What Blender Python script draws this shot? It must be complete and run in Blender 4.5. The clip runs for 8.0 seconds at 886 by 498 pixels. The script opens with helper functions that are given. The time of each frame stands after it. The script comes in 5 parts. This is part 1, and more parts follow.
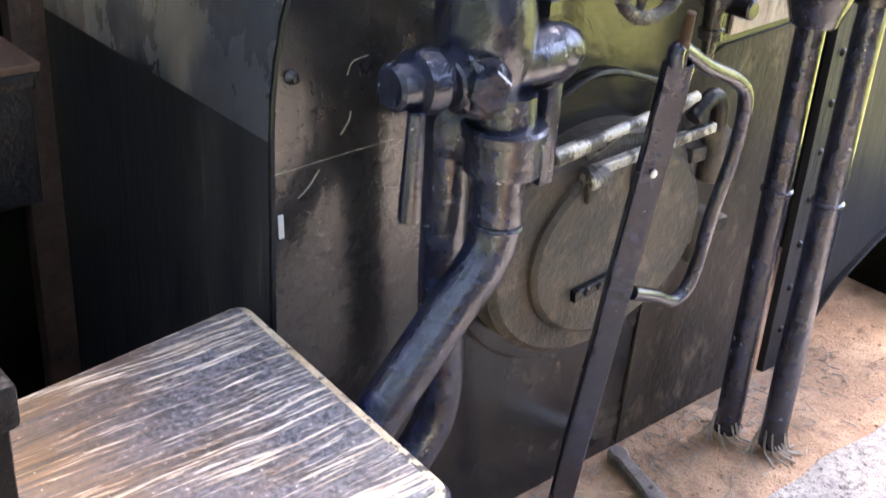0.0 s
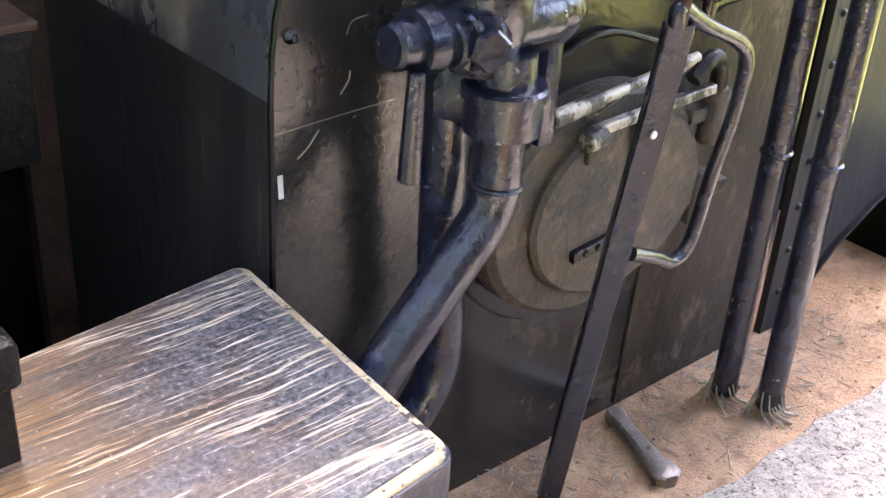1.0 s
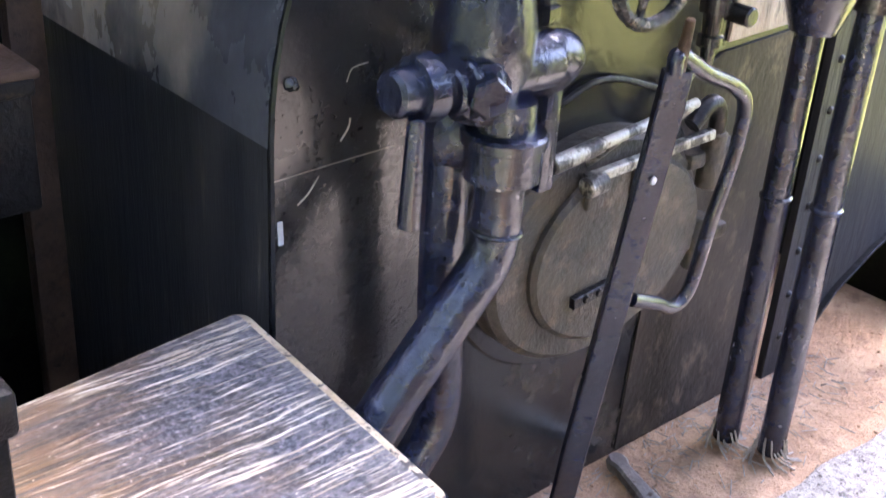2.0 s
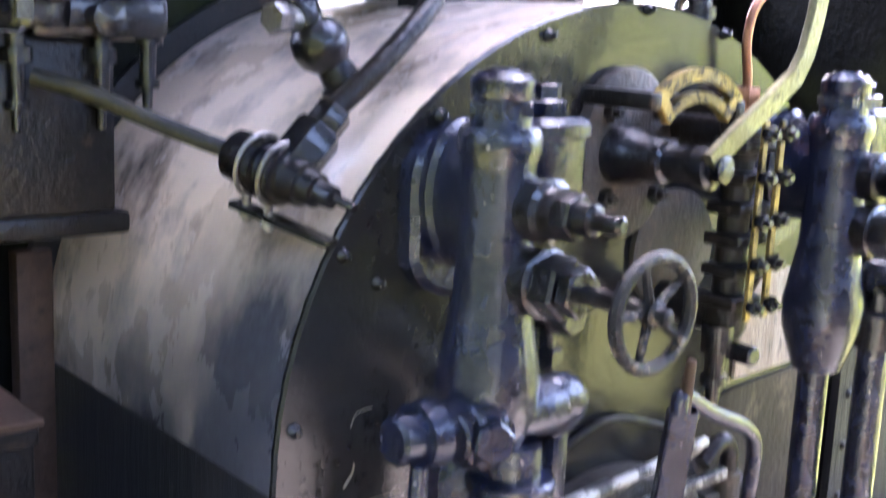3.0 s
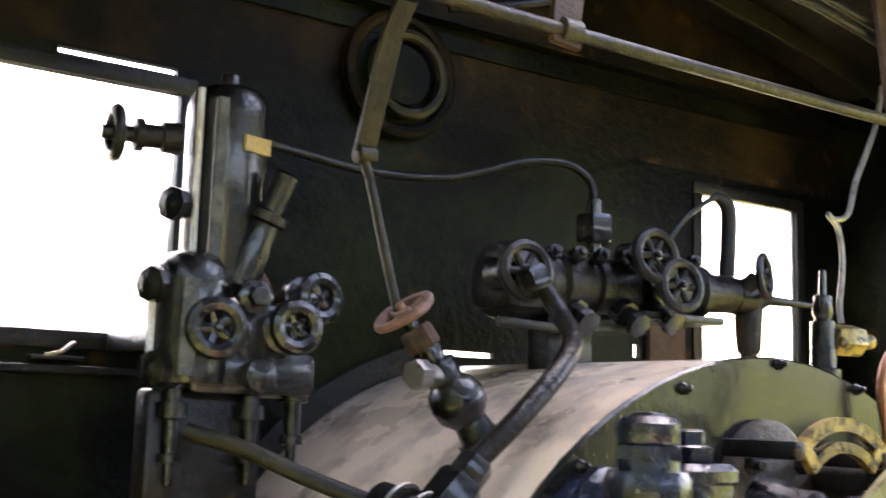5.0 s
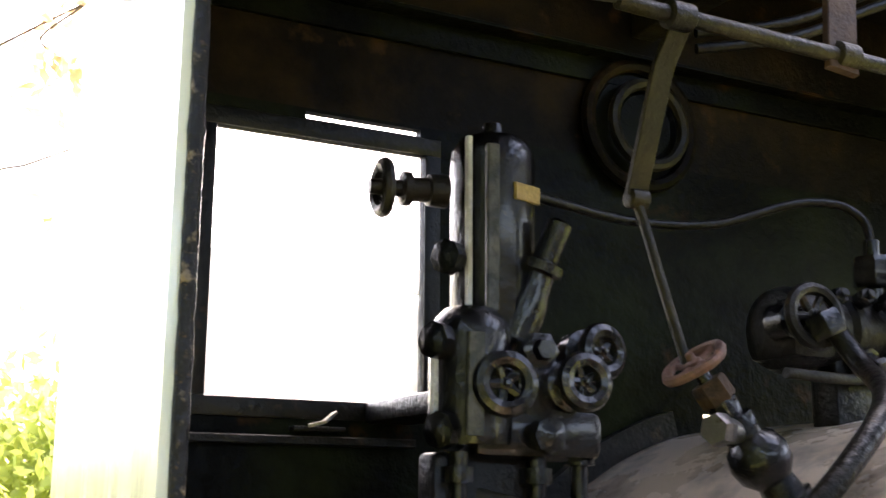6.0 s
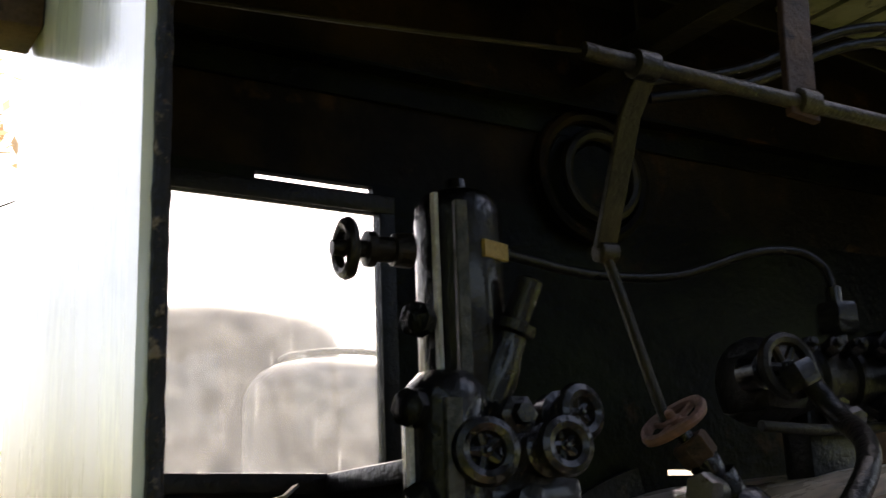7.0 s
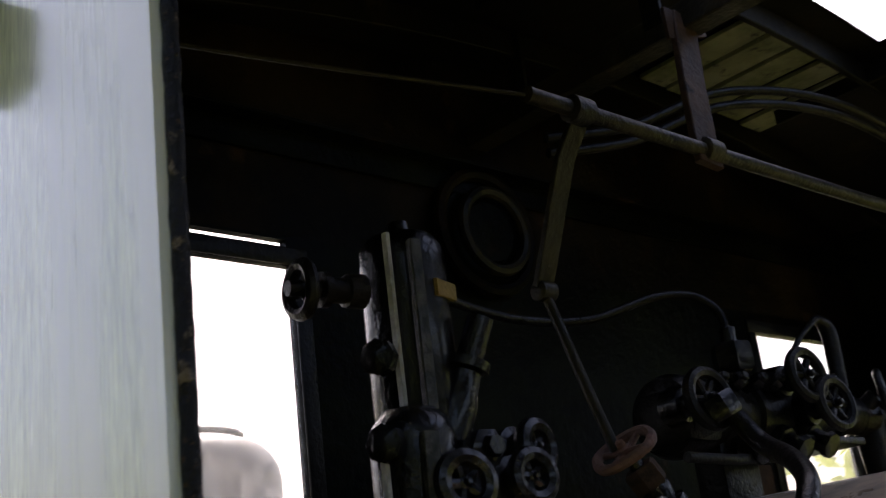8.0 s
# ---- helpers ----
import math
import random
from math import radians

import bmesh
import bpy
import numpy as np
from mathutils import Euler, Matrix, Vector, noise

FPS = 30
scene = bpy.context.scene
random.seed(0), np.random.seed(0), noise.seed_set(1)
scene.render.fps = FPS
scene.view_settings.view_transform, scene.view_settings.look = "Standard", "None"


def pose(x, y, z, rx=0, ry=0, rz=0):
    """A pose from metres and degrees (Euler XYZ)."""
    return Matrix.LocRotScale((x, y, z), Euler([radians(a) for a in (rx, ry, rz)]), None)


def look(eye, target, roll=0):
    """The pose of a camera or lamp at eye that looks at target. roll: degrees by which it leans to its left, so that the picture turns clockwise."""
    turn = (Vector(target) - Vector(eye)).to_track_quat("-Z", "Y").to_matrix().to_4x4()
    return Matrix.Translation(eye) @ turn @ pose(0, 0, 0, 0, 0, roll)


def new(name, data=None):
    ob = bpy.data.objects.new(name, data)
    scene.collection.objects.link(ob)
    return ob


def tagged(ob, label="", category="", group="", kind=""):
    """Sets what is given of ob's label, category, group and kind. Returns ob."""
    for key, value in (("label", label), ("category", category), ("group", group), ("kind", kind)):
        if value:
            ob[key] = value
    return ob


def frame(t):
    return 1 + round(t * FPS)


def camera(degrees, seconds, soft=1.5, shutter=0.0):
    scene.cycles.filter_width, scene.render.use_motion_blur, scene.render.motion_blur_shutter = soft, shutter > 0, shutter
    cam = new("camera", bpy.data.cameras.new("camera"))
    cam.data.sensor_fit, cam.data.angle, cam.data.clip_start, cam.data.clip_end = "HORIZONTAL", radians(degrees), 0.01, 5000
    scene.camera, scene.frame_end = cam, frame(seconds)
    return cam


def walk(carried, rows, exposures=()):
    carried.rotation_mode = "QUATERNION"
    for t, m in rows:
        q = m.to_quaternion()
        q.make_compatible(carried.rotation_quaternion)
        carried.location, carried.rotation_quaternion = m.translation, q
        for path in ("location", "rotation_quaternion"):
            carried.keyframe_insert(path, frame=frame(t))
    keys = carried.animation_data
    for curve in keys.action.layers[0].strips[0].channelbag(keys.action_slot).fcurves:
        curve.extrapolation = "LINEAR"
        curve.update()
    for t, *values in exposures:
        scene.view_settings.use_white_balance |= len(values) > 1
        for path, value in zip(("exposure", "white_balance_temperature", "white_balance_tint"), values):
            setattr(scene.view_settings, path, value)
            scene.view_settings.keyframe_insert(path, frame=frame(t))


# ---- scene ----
cam = camera(41.82, 8.0, soft=1.3, shutter=0.4)
PATH = [
    (0.0, look((-1.608, 0.056, 1.654), (-1.0151, 0.7144, 1.1910), 3.77)),
    (0.5, look((-1.612, 0.056, 1.650), (-1.0267, 0.6996, 1.1565), 3.86)),
    (1.0, look((-1.612, 0.056, 1.650), (-1.0256, 0.7009, 1.1594), 3.96)),
    (1.2, look((-1.610, 0.056, 1.651), (-1.0235, 0.7028, 1.1638), 3.95)),
    (2.3, look((-1.608, 0.060, 1.654), (-1.0019, 0.7386, 1.2396), 3.37)),
    (2.5, look((-1.598, 0.058, 1.654), (-0.9846, 0.7607, 1.2940), 2.97)),
    (3.0, look((-1.592, 0.059, 1.671), (-0.9547, 0.8057, 1.4792), 2.48)),
    (3.5, look((-1.610, 0.056, 1.650), (-0.9606, 0.8158, 1.6090), 2.46)),
    (4.0, look((-1.618, 0.049, 1.649), (-0.9769, 0.8154, 1.6898), 2.07)),
    (4.2, look((-1.621, 0.046, 1.648), (-0.9889, 0.8193, 1.7077), 2.00)),
    (5.3, look((-1.684, 0.118, 1.588), (-1.1470, 0.9458, 1.7516), 1.11)),
    (5.5, look((-1.703, 0.166, 1.580), (-1.1901, 1.0061, 1.7558), 0.52)),
    (6.0, look((-1.762, 0.287, 1.551), (-1.3172, 1.1563, 1.7676), 0.35)),
    (6.5, look((-1.791, 0.331, 1.556), (-1.3404, 1.1912, 1.7963), -0.69)),
    (7.0, look((-1.797, 0.386, 1.582), (-1.2938, 1.2111, 1.8412), -2.37)),
    (7.5, look((-1.836, 0.407, 1.605), (-1.2777, 1.1913, 1.8762), -4.33)),
    (8.0, look((-2.021, 0.565, 1.518), (-1.3682, 1.2509, 1.8397), -7.19)),
]
EXPO = [(0.0, 4.85, 6350, 21), (1.2, 4.75, 6600, 21), (2.5, 5.0, 5600, 28), (3.5, 5.0, 5700, 29), (4.2, 4.55, 6050, 23), (5.3, 4.2, 6900, 20), (6.0, 3.5, 6900, 18), (6.5, 2.6, 6900, 15), (7.0, 1.75, 6900, 15), (7.5, 1.3, 6900, 16), (8.0, 1.05, 6450, 21)]
walk(cam, PATH, EXPO)

# ---- light ----
world = bpy.data.worlds.new("sky_world")
scene.world = world
world.use_nodes = True
wn = world.node_tree
sky = wn.nodes.new("ShaderNodeTexSky")
sky.sky_type = "NISHITA"
sky.sun_disc = False
sky.sun_elevation = radians(49)
sky.sun_rotation = radians(37)
sky.air_density = 1.0
sky.dust_density = 6.0
bgn = wn.nodes["Background"]
bgn.inputs["Strength"].default_value = 0.15
wn.links.new(sky.outputs["Color"], bgn.inputs["Color"])
sun_data = bpy.data.lights.new("sun", "SUN")
sun_data.energy = 2.0
sun_data.angle = radians(6.0)
sun_data.color = (1.0, 0.95, 0.86)
sun = new("sun", sun_data)
sun.matrix_world = look((4.2, 5.6, 8.0), (0, 0, 0))


# ---- materials ----
def material(name, base, rough=0.6, metal=0.0, second=None, third=None, scale=6.0, fine=60.0, bump=0.15, spread=(0.42, 0.6), spread3=(0.58, 0.68),
             rough2=None, stretch=(1, 1, 1), coat=0.0, spec=0.5, bump_dist=0.004, top_pale=None, drift=None, drift3=None):
    """Paint or metal with a second and a third colour in ragged patches, fine grain and relief; object space is metres."""
    m = bpy.data.materials.new(name)
    m.use_nodes = True
    nt = m.node_tree
    bsdf = nt.nodes["Principled BSDF"]
    geo = nt.nodes.new("ShaderNodeNewGeometry")
    mp = nt.nodes.new("ShaderNodeMapping")
    mp.inputs["Scale"].default_value = stretch
    nt.links.new(geo.outputs["Position"], mp.inputs["Vector"])

    def noise_tex(s, detail, off):
        n = nt.nodes.new("ShaderNodeTexNoise")
        n.inputs["Scale"].default_value = s
        n.inputs["Detail"].default_value = detail
        n.inputs["Roughness"].default_value = 0.62
        add = nt.nodes.new("ShaderNodeVectorMath")
        add.inputs[1].default_value = (off, off * 0.7, off * 1.3)
        nt.links.new(mp.outputs["Vector"], add.inputs[0])
        nt.links.new(add.outputs[0], n.inputs["Vector"])
        return n

    def ramp(src, lo, hi):
        r = nt.nodes.new("ShaderNodeMapRange")
        r.inputs["From Min"].default_value, r.inputs["From Max"].default_value = lo, hi
        nt.links.new(src, r.inputs["Value"])
        return r.outputs["Result"]

    def mix(fac, a, b):
        x = nt.nodes.new("ShaderNodeMix")
        x.data_type = "RGBA"
        if isinstance(fac, float):
            x.inputs[0].default_value = fac
        else:
            nt.links.new(fac, x.inputs[0])
        for sock, v in ((x.inputs[6], a), (x.inputs[7], b)):
            if isinstance(v, tuple):
                sock.default_value = (*v, 1)
            else:
                nt.links.new(v, sock)
        return x.outputs[2]

    def drifted(src, way):
        """Adds a slow change across the piece to a noise, so that its patches gather towards one end."""
        if way is None:
            return src
        dot = nt.nodes.new("ShaderNodeVectorMath")
        dot.operation = "DOT_PRODUCT"
        dot.inputs[1].default_value = way
        nt.links.new(geo.outputs["Position"], dot.inputs[0])
        plus = nt.nodes.new("ShaderNodeMath")
        nt.links.new(src, plus.inputs[0])
        nt.links.new(dot.outputs["Value"], plus.inputs[1])
        return plus.outputs[0]

    big, small = noise_tex(scale, 6, 3.1), noise_tex(fine, 4, 7.7)
    grain = mix(ramp(small.outputs["Fac"], 0.3, 0.7), tuple(c * 0.72 for c in base), tuple(min(1, c * 1.25) for c in base))
    colour = grain
    mask = None
    if second:
        # upward faces take the second colour: painted light together with dust
        if top_pale:
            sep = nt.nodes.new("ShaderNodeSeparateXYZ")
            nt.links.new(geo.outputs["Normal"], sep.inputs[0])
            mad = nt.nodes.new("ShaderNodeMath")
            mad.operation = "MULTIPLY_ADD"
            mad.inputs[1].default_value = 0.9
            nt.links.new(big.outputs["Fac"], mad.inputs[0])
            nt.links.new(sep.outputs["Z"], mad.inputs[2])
            mask = ramp(drifted(mad.outputs[0], drift), *top_pale)
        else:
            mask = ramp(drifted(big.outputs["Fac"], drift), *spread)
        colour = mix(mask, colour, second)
    if third:
        patch = noise_tex(scale * 2.3, 8, 13.0)
        colour = mix(ramp(drifted(patch.outputs["Fac"], drift3), *spread3), colour, third)
    nt.links.new(colour, bsdf.inputs["Base Color"])
    rr = nt.nodes.new("ShaderNodeMapRange")
    rr.inputs["To Min"].default_value = max(0.03, rough - 0.1)
    rr.inputs["To Max"].default_value = min(1, (rough2 if rough2 is not None else rough + 0.14))
    nt.links.new(mask if (mask is not None and rough2 is not None) else big.outputs["Fac"], rr.inputs["Value"])
    nt.links.new(rr.outputs["Result"], bsdf.inputs["Roughness"])
    bsdf.inputs["Metallic"].default_value = metal
    bsdf.inputs["Specular IOR Level"].default_value = spec
    bsdf.inputs["Coat Weight"].default_value = coat
    bsdf.inputs["Coat Roughness"].default_value = 0.12
    if bump:
        b1 = nt.nodes.new("ShaderNodeBump")
        b1.inputs["Strength"].default_value = bump
        b1.inputs["Distance"].default_value = bump_dist
        nt.links.new(small.outputs["Fac"], b1.inputs["Height"])
        b2 = nt.nodes.new("ShaderNodeBump")
        b2.inputs["Strength"].default_value = bump
        b2.inputs["Distance"].default_value = bump_dist * 4
        nt.links.new(big.outputs["Fac"], b2.inputs["Height"])
        nt.links.new(b1.outputs["Normal"], b2.inputs["Normal"])
        nt.links.new(b2.outputs["Normal"], bsdf.inputs["Normal"])
    return m


M_BLACK = material("black_gloss_paint", (0.007, 0.0092, 0.021), 0.10, 0, (0.014, 0.0185, 0.038), (0.19, 0.18, 0.175), 20, 52, 0.4, spread3=(0.66, 0.70), coat=0.45, bump_dist=0.006, spec=0.40)
M_SOOT = material("sooty_iron", (0.006, 0.006, 0.006), 0.30, 0.0, (0.014, 0.011, 0.008), (0.07, 0.045, 0.022), 7, 70, 0.5, spread3=(0.62, 0.72), spec=0.28, bump_dist=0.006)
M_OILY = material("oily_black_casting", (0.0035, 0.0035, 0.0045), 0.09, 0.0, (0.007, 0.006, 0.005), (0.05, 0.036, 0.02), 18, 60, 0.5, spec=0.38, spread3=(0.63, 0.74), coat=0.5, bump_dist=0.006)
M_BACKHEAD = material("backhead_plate", (0.012, 0.0124, 0.0135), 0.21, 0.0, (0.020, 0.0192, 0.018), (0.14, 0.112, 0.085), 4.0, 60, 0.22, spread=(0.25, 0.80), spread3=(0.46, 1.05), rough2=0.28, coat=0.14, spec=0.36, drift3=(0.30, 0.0, -0.20))
M_DOOR = material("dusty_cast_iron", (0.045, 0.041, 0.035), 0.5, 0.0, (0.07, 0.058, 0.042), (0.13, 0.10, 0.07), 9, 70, 0.9, spread3=(0.54, 0.70), spec=0.3)
# pale tan crown puts light from above into the colour, besides dust
M_WRAPPER = material("worn_cladding", (0.060, 0.059, 0.066), 0.26, 0.0, (0.72, 0.58, 0.44), (0.042, 0.042, 0.048), 3.4, 50, 0.14, spread3=(0.48, 0.75), stretch=(1, 1, 0.6), top_pale=(1.84, 2.32), drift=(0.05, 0.80, 0.0), spec=0.6)
M_LAGGING = material("black_lower_cladding", (0.018, 0.018, 0.019), 0.55, 0.0, (0.028, 0.026, 0.025), (0.07, 0.058, 0.045), 5, 60, 0.3, spread3=(0.62, 0.76), stretch=(3, 3, 0.3), spec=0.15)
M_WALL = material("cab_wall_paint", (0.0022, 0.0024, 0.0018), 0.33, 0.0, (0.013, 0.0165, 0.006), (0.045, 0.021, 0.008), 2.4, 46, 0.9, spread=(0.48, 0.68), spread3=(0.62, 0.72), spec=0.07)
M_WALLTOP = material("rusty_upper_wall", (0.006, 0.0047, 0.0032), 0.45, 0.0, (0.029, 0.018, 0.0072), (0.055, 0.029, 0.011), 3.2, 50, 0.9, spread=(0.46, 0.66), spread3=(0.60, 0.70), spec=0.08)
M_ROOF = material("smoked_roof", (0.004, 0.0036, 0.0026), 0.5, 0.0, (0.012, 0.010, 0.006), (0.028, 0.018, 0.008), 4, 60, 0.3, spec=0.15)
M_RUST = material("rusty_iron", (0.05, 0.03, 0.018), 0.6, 0.0, (0.085, 0.05, 0.03), (0.018, 0.014, 0.01), 9, 110, 0.5, spec=0.2)
M_FLOOR = material("dusty_floor", (0.27, 0.165, 0.092), 0.85, 0.0, (0.38, 0.25, 0.15), (0.17, 0.10, 0.06), 6, 130, 0.8, spread3=(0.52, 0.70), bump_dist=0.008)
M_MAT = material("worn_rubber_mat", (0.27, 0.25, 0.22), 0.75, 0.0, (0.41, 0.375, 0.325), (0.06, 0.052, 0.045), 34, 260, 0.9, spread=(0.4, 0.66), spread3=(0.54, 0.66), bump_dist=0.006)
M_BRASS = material("tarnished_brass", (0.36, 0.26, 0.07), 0.4, 0.6, (0.20, 0.15, 0.05), (0.03, 0.025, 0.015), 18, 120, 0.4, spread3=(0.50, 0.60))
M_COPPER = material("copper_pipe", (0.5, 0.22, 0.11), 0.35, 0.9, (0.3, 0.14, 0.08), None, 18, 140, 0.2)
M_STEEL = material("bare_steel", (0.28, 0.265, 0.24), 0.38, 0.85, (0.2, 0.18, 0.16), (0.1, 0.07, 0.05), 16, 140, 0.3)
M_REDWHEEL = material("faded_red_paint", (0.24, 0.12, 0.09), 0.6, 0.0, (0.16, 0.09, 0.07), None, 26, 120, 0.4)
M_OLIVE = material("worn_lever_steel", (0.20, 0.19, 0.10), 0.35, 0.7, (0.12, 0.11, 0.06), (0.05, 0.045, 0.03), 14, 120, 0.3)
M_GREEN = material("pale_green_side_paint", (0.74, 0.80, 0.54), 0.25, 0.0, (0.85, 0.87, 0.76), (0.45, 0.42, 0.32), 4, 50, 0.12, stretch=(2, 2, 0.25), spread3=(0.68, 0.76), coat=1.0)
M_DUSTY = material("dusty_grey_casing", (0.050, 0.048, 0.047), 0.5, 0.0, (0.062, 0.058, 0.054), None, 2.2, 40, 0.0)
M_GRASS = material("grass_ground", (0.13, 0.145, 0.020), 0.9, 0.0, (0.19, 0.18, 0.038), (0.21, 0.175, 0.09), 0.6, 12, 0.5, bump_dist=0.05)
M_LEAF = material("bush_leaf", (0.16, 0.22, 0.04), 0.5, 0.0, (0.24, 0.30, 0.07), None, 1.5, 20, 0.0)
M_DRYLEAF = material("dry_leaf", (0.50, 0.32, 0.18), 0.6, 0.0, (0.58, 0.42, 0.26), None, 3, 20, 0.0)
M_BARK = material("bark", (0.09, 0.065, 0.045), 0.9, 0.0, (0.13, 0.1, 0.08), None, 8, 50, 0.6)
M_PLATE = material("dusty_brown_plate", (0.024, 0.0205, 0.0175), 0.5, 0.0, (0.048, 0.038, 0.029), (0.12, 0.09, 0.065), 5.5, 60, 0.4, spread=(0.40, 0.66), spread3=(0.54, 0.74), stretch=(1.1, 1, 0.75), spec=0.12)
M_TAN = material("bare_tan_gasket", (0.33, 0.26, 0.20), 0.6, 0.0, (0.22, 0.165, 0.12), (0.09, 0.07, 0.055), 10, 90, 0.4, stretch=(2, 1, 0.5), spread3=(0.58, 0.7))
M_CREAM = material("oil_sight_glass", (0.03, 0.032, 0.026), 0.16, 0.0, (0.075, 0.072, 0.058), None, 30, 120, 0.4, bump_dist=0.005)
M_YPLATE = material("yellow_label_paint", (0.40, 0.27, 0.07), 0.5, 0.0, (0.3, 0.2, 0.05), None, 30, 150, 0.2)
# white for paint chips and for the bright gaps beside the lubricator
M_WHITE = material("white_paint_and_gap", (0.62, 0.62, 0.6), 0.6, 0.0, (0.45, 0.44, 0.42), None, 40, 150, 0.2)
M_GRIME = material("oily_grime", (0.011, 0.010, 0.006), 0.4, 0.0, (0.036, 0.029, 0.012), (0.012, 0.010, 0.008), 12, 110, 0.6, spec=0.35)
M_CHIPPED = material("paint_chipped_to_steel", (0.010, 0.010, 0.012), 0.22, 0.0, (0.16, 0.125, 0.085), (0.07, 0.042, 0.022), 40, 160, 0.6, spread=(0.56, 0.64), spread3=(0.60, 0.66), spec=0.25)
M_SCUFF = material("scuffed_steel", (0.05, 0.047, 0.042), 0.35, 0.4, (0.42, 0.40, 0.34), (0.10, 0.07, 0.045), 22, 140, 0.5, spread=(0.46, 0.56), spread3=(0.6, 0.68))
# leaf colour darkened so that the added greenery reflects little light
M_LEAFDARK = material("darkened_leaf", (0.04, 0.06, 0.02), 0.6, 0.0, (0.06, 0.085, 0.03), None, 1.5, 20, 0.0)
# light on the roof underside is put into this pale green
M_PALEROOF = material("lit_roof_board", (0.17, 0.19, 0.085), 0.6, 0.0, (0.28, 0.29, 0.17), (0.04, 0.034, 0.02), 9, 60, 0.3)
M_DUST = material("light_scuff", (0.2, 0.17, 0.13), 0.7, 0.0, (0.28, 0.25, 0.2), None, 30, 150, 0.2)


def wood_material():
    m = bpy.data.materials.new("worn_painted_wood")
    m.use_nodes = True
    nt = m.node_tree
    bsdf = nt.nodes["Principled BSDF"]
    geo = nt.nodes.new("ShaderNodeNewGeometry")

    def nz(scale, stretch, detail=5):
        mp = nt.nodes.new("ShaderNodeMapping")
        mp.inputs["Scale"].default_value = stretch
        mp.inputs["Rotation"].default_value = (0, 0, radians(-6))
        n = nt.nodes.new("ShaderNodeTexNoise")
        n.inputs["Scale"].default_value = scale
        n.inputs["Detail"].default_value = detail
        n.inputs["Roughness"].default_value = 0.65
        wave = nt.nodes.new("ShaderNodeTexNoise")
        wave.inputs["Scale"].default_value = 5.0
        wave.inputs["Detail"].default_value = 2
        bend = nt.nodes.new("ShaderNodeVectorMath")
        bend.operation = "MULTIPLY_ADD"
        bend.inputs[1].default_value = (0.0, 0.028, 0.0)
        nt.links.new(geo.outputs["Position"], wave.inputs["Vector"])
        nt.links.new(wave.outputs["Color"], bend.inputs[0])
        nt.links.new(geo.outputs["Position"], bend.inputs[2])
        nt.links.new(bend.outputs[0], mp.inputs["Vector"])
        nt.links.new(mp.outputs["Vector"], n.inputs["Vector"])
        return n.outputs["Fac"]

    def ramp(src, lo, hi):
        r = nt.nodes.new("ShaderNodeMapRange")
        r.inputs["From Min"].default_value, r.inputs["From Max"].default_value = lo, hi
        nt.links.new(src, r.inputs["Value"])
        return r.outputs["Result"]

    def mix(fac, a, b):
        x = nt.nodes.new("ShaderNodeMix")
        x.data_type = "RGBA"
        nt.links.new(fac, x.inputs[0])
        for sock, v in ((x.inputs[6], a), (x.inputs[7], b)):
            if isinstance(v, tuple):
                sock.default_value = (*v, 1)
            else:
                nt.links.new(v, sock)
        return x.outputs[2]

    grain = nz(3.2, (2.2, 52, 1.6), 9)
    fine = nz(9.0, (1.2, 30, 2), 6)
    broad = nz(2.8, (1, 1.8, 1), 4)
    speck = nz(120.0, (1, 1, 1), 3)
    sep = nt.nodes.new("ShaderNodeSeparateXYZ")
    nt.links.new(geo.outputs["Position"], sep.inputs[0])
    bare = nt.nodes.new("ShaderNodeMath")
    bare.operation = "MULTIPLY_ADD"
    bare.inputs[1].default_value = -0.75
    nt.links.new(sep.outputs["X"], bare.inputs[0])
    nt.links.new(broad, bare.inputs[2])
    worn = ramp(bare.outputs[0], 1.14, 1.46)
    wood = mix(ramp(fine, 0.35, 0.65), (0.46, 0.34, 0.21), (0.80, 0.71, 0.56))
    ochre = mix(ramp(grain, 0.40, 0.62), (0.055, 0.038, 0.024), (0.25, 0.135, 0.048))
    paint = mix(ramp(speck, 0.36, 0.68), (0.055, 0.052, 0.059), (0.22, 0.205, 0.205))
    paint = mix(worn, paint, ochre)
    add = nt.nodes.new("ShaderNodeMath")
    add.operation = "ADD"
    lean = nt.nodes.new("ShaderNodeMath")
    lean.operation = "MULTIPLY_ADD"
    lean.inputs[1].default_value = 0.55
    nt.links.new(broad, lean.inputs[0])
    nt.links.new(grain, lean.inputs[2])
    keep = nt.nodes.new("ShaderNodeMath")
    keep.operation = "MULTIPLY_ADD"
    keep.inputs[1].default_value = -0.10
    nt.links.new(worn, keep.inputs[0])
    nt.links.new(lean.outputs[0], keep.inputs[2])
    nt.links.new(ramp(keep.outputs[0], 0.79, 0.85), add.inputs[0])
    nt.links.new(ramp(speck, 0.66, 0.74), add.inputs[1])
    add.use_clamp = True
    nt.links.new(mix(add.outputs[0], paint, wood), bsdf.inputs["Base Color"])
    rr = nt.nodes.new("ShaderNodeMapRange")
    rr.inputs["To Min"].default_value, rr.inputs["To Max"].default_value = 0.3, 0.55
    nt.links.new(add.outputs[0], rr.inputs["Value"])
    nt.links.new(rr.outputs["Result"], bsdf.inputs["Roughness"])
    b = nt.nodes.new("ShaderNodeBump")
    b.inputs["Strength"].default_value = 0.5
    b.inputs["Distance"].default_value = 0.004
    nt.links.new(grain, b.inputs["Height"])
    nt.links.new(b.outputs["Normal"], bsdf.inputs["Normal"])
    return m


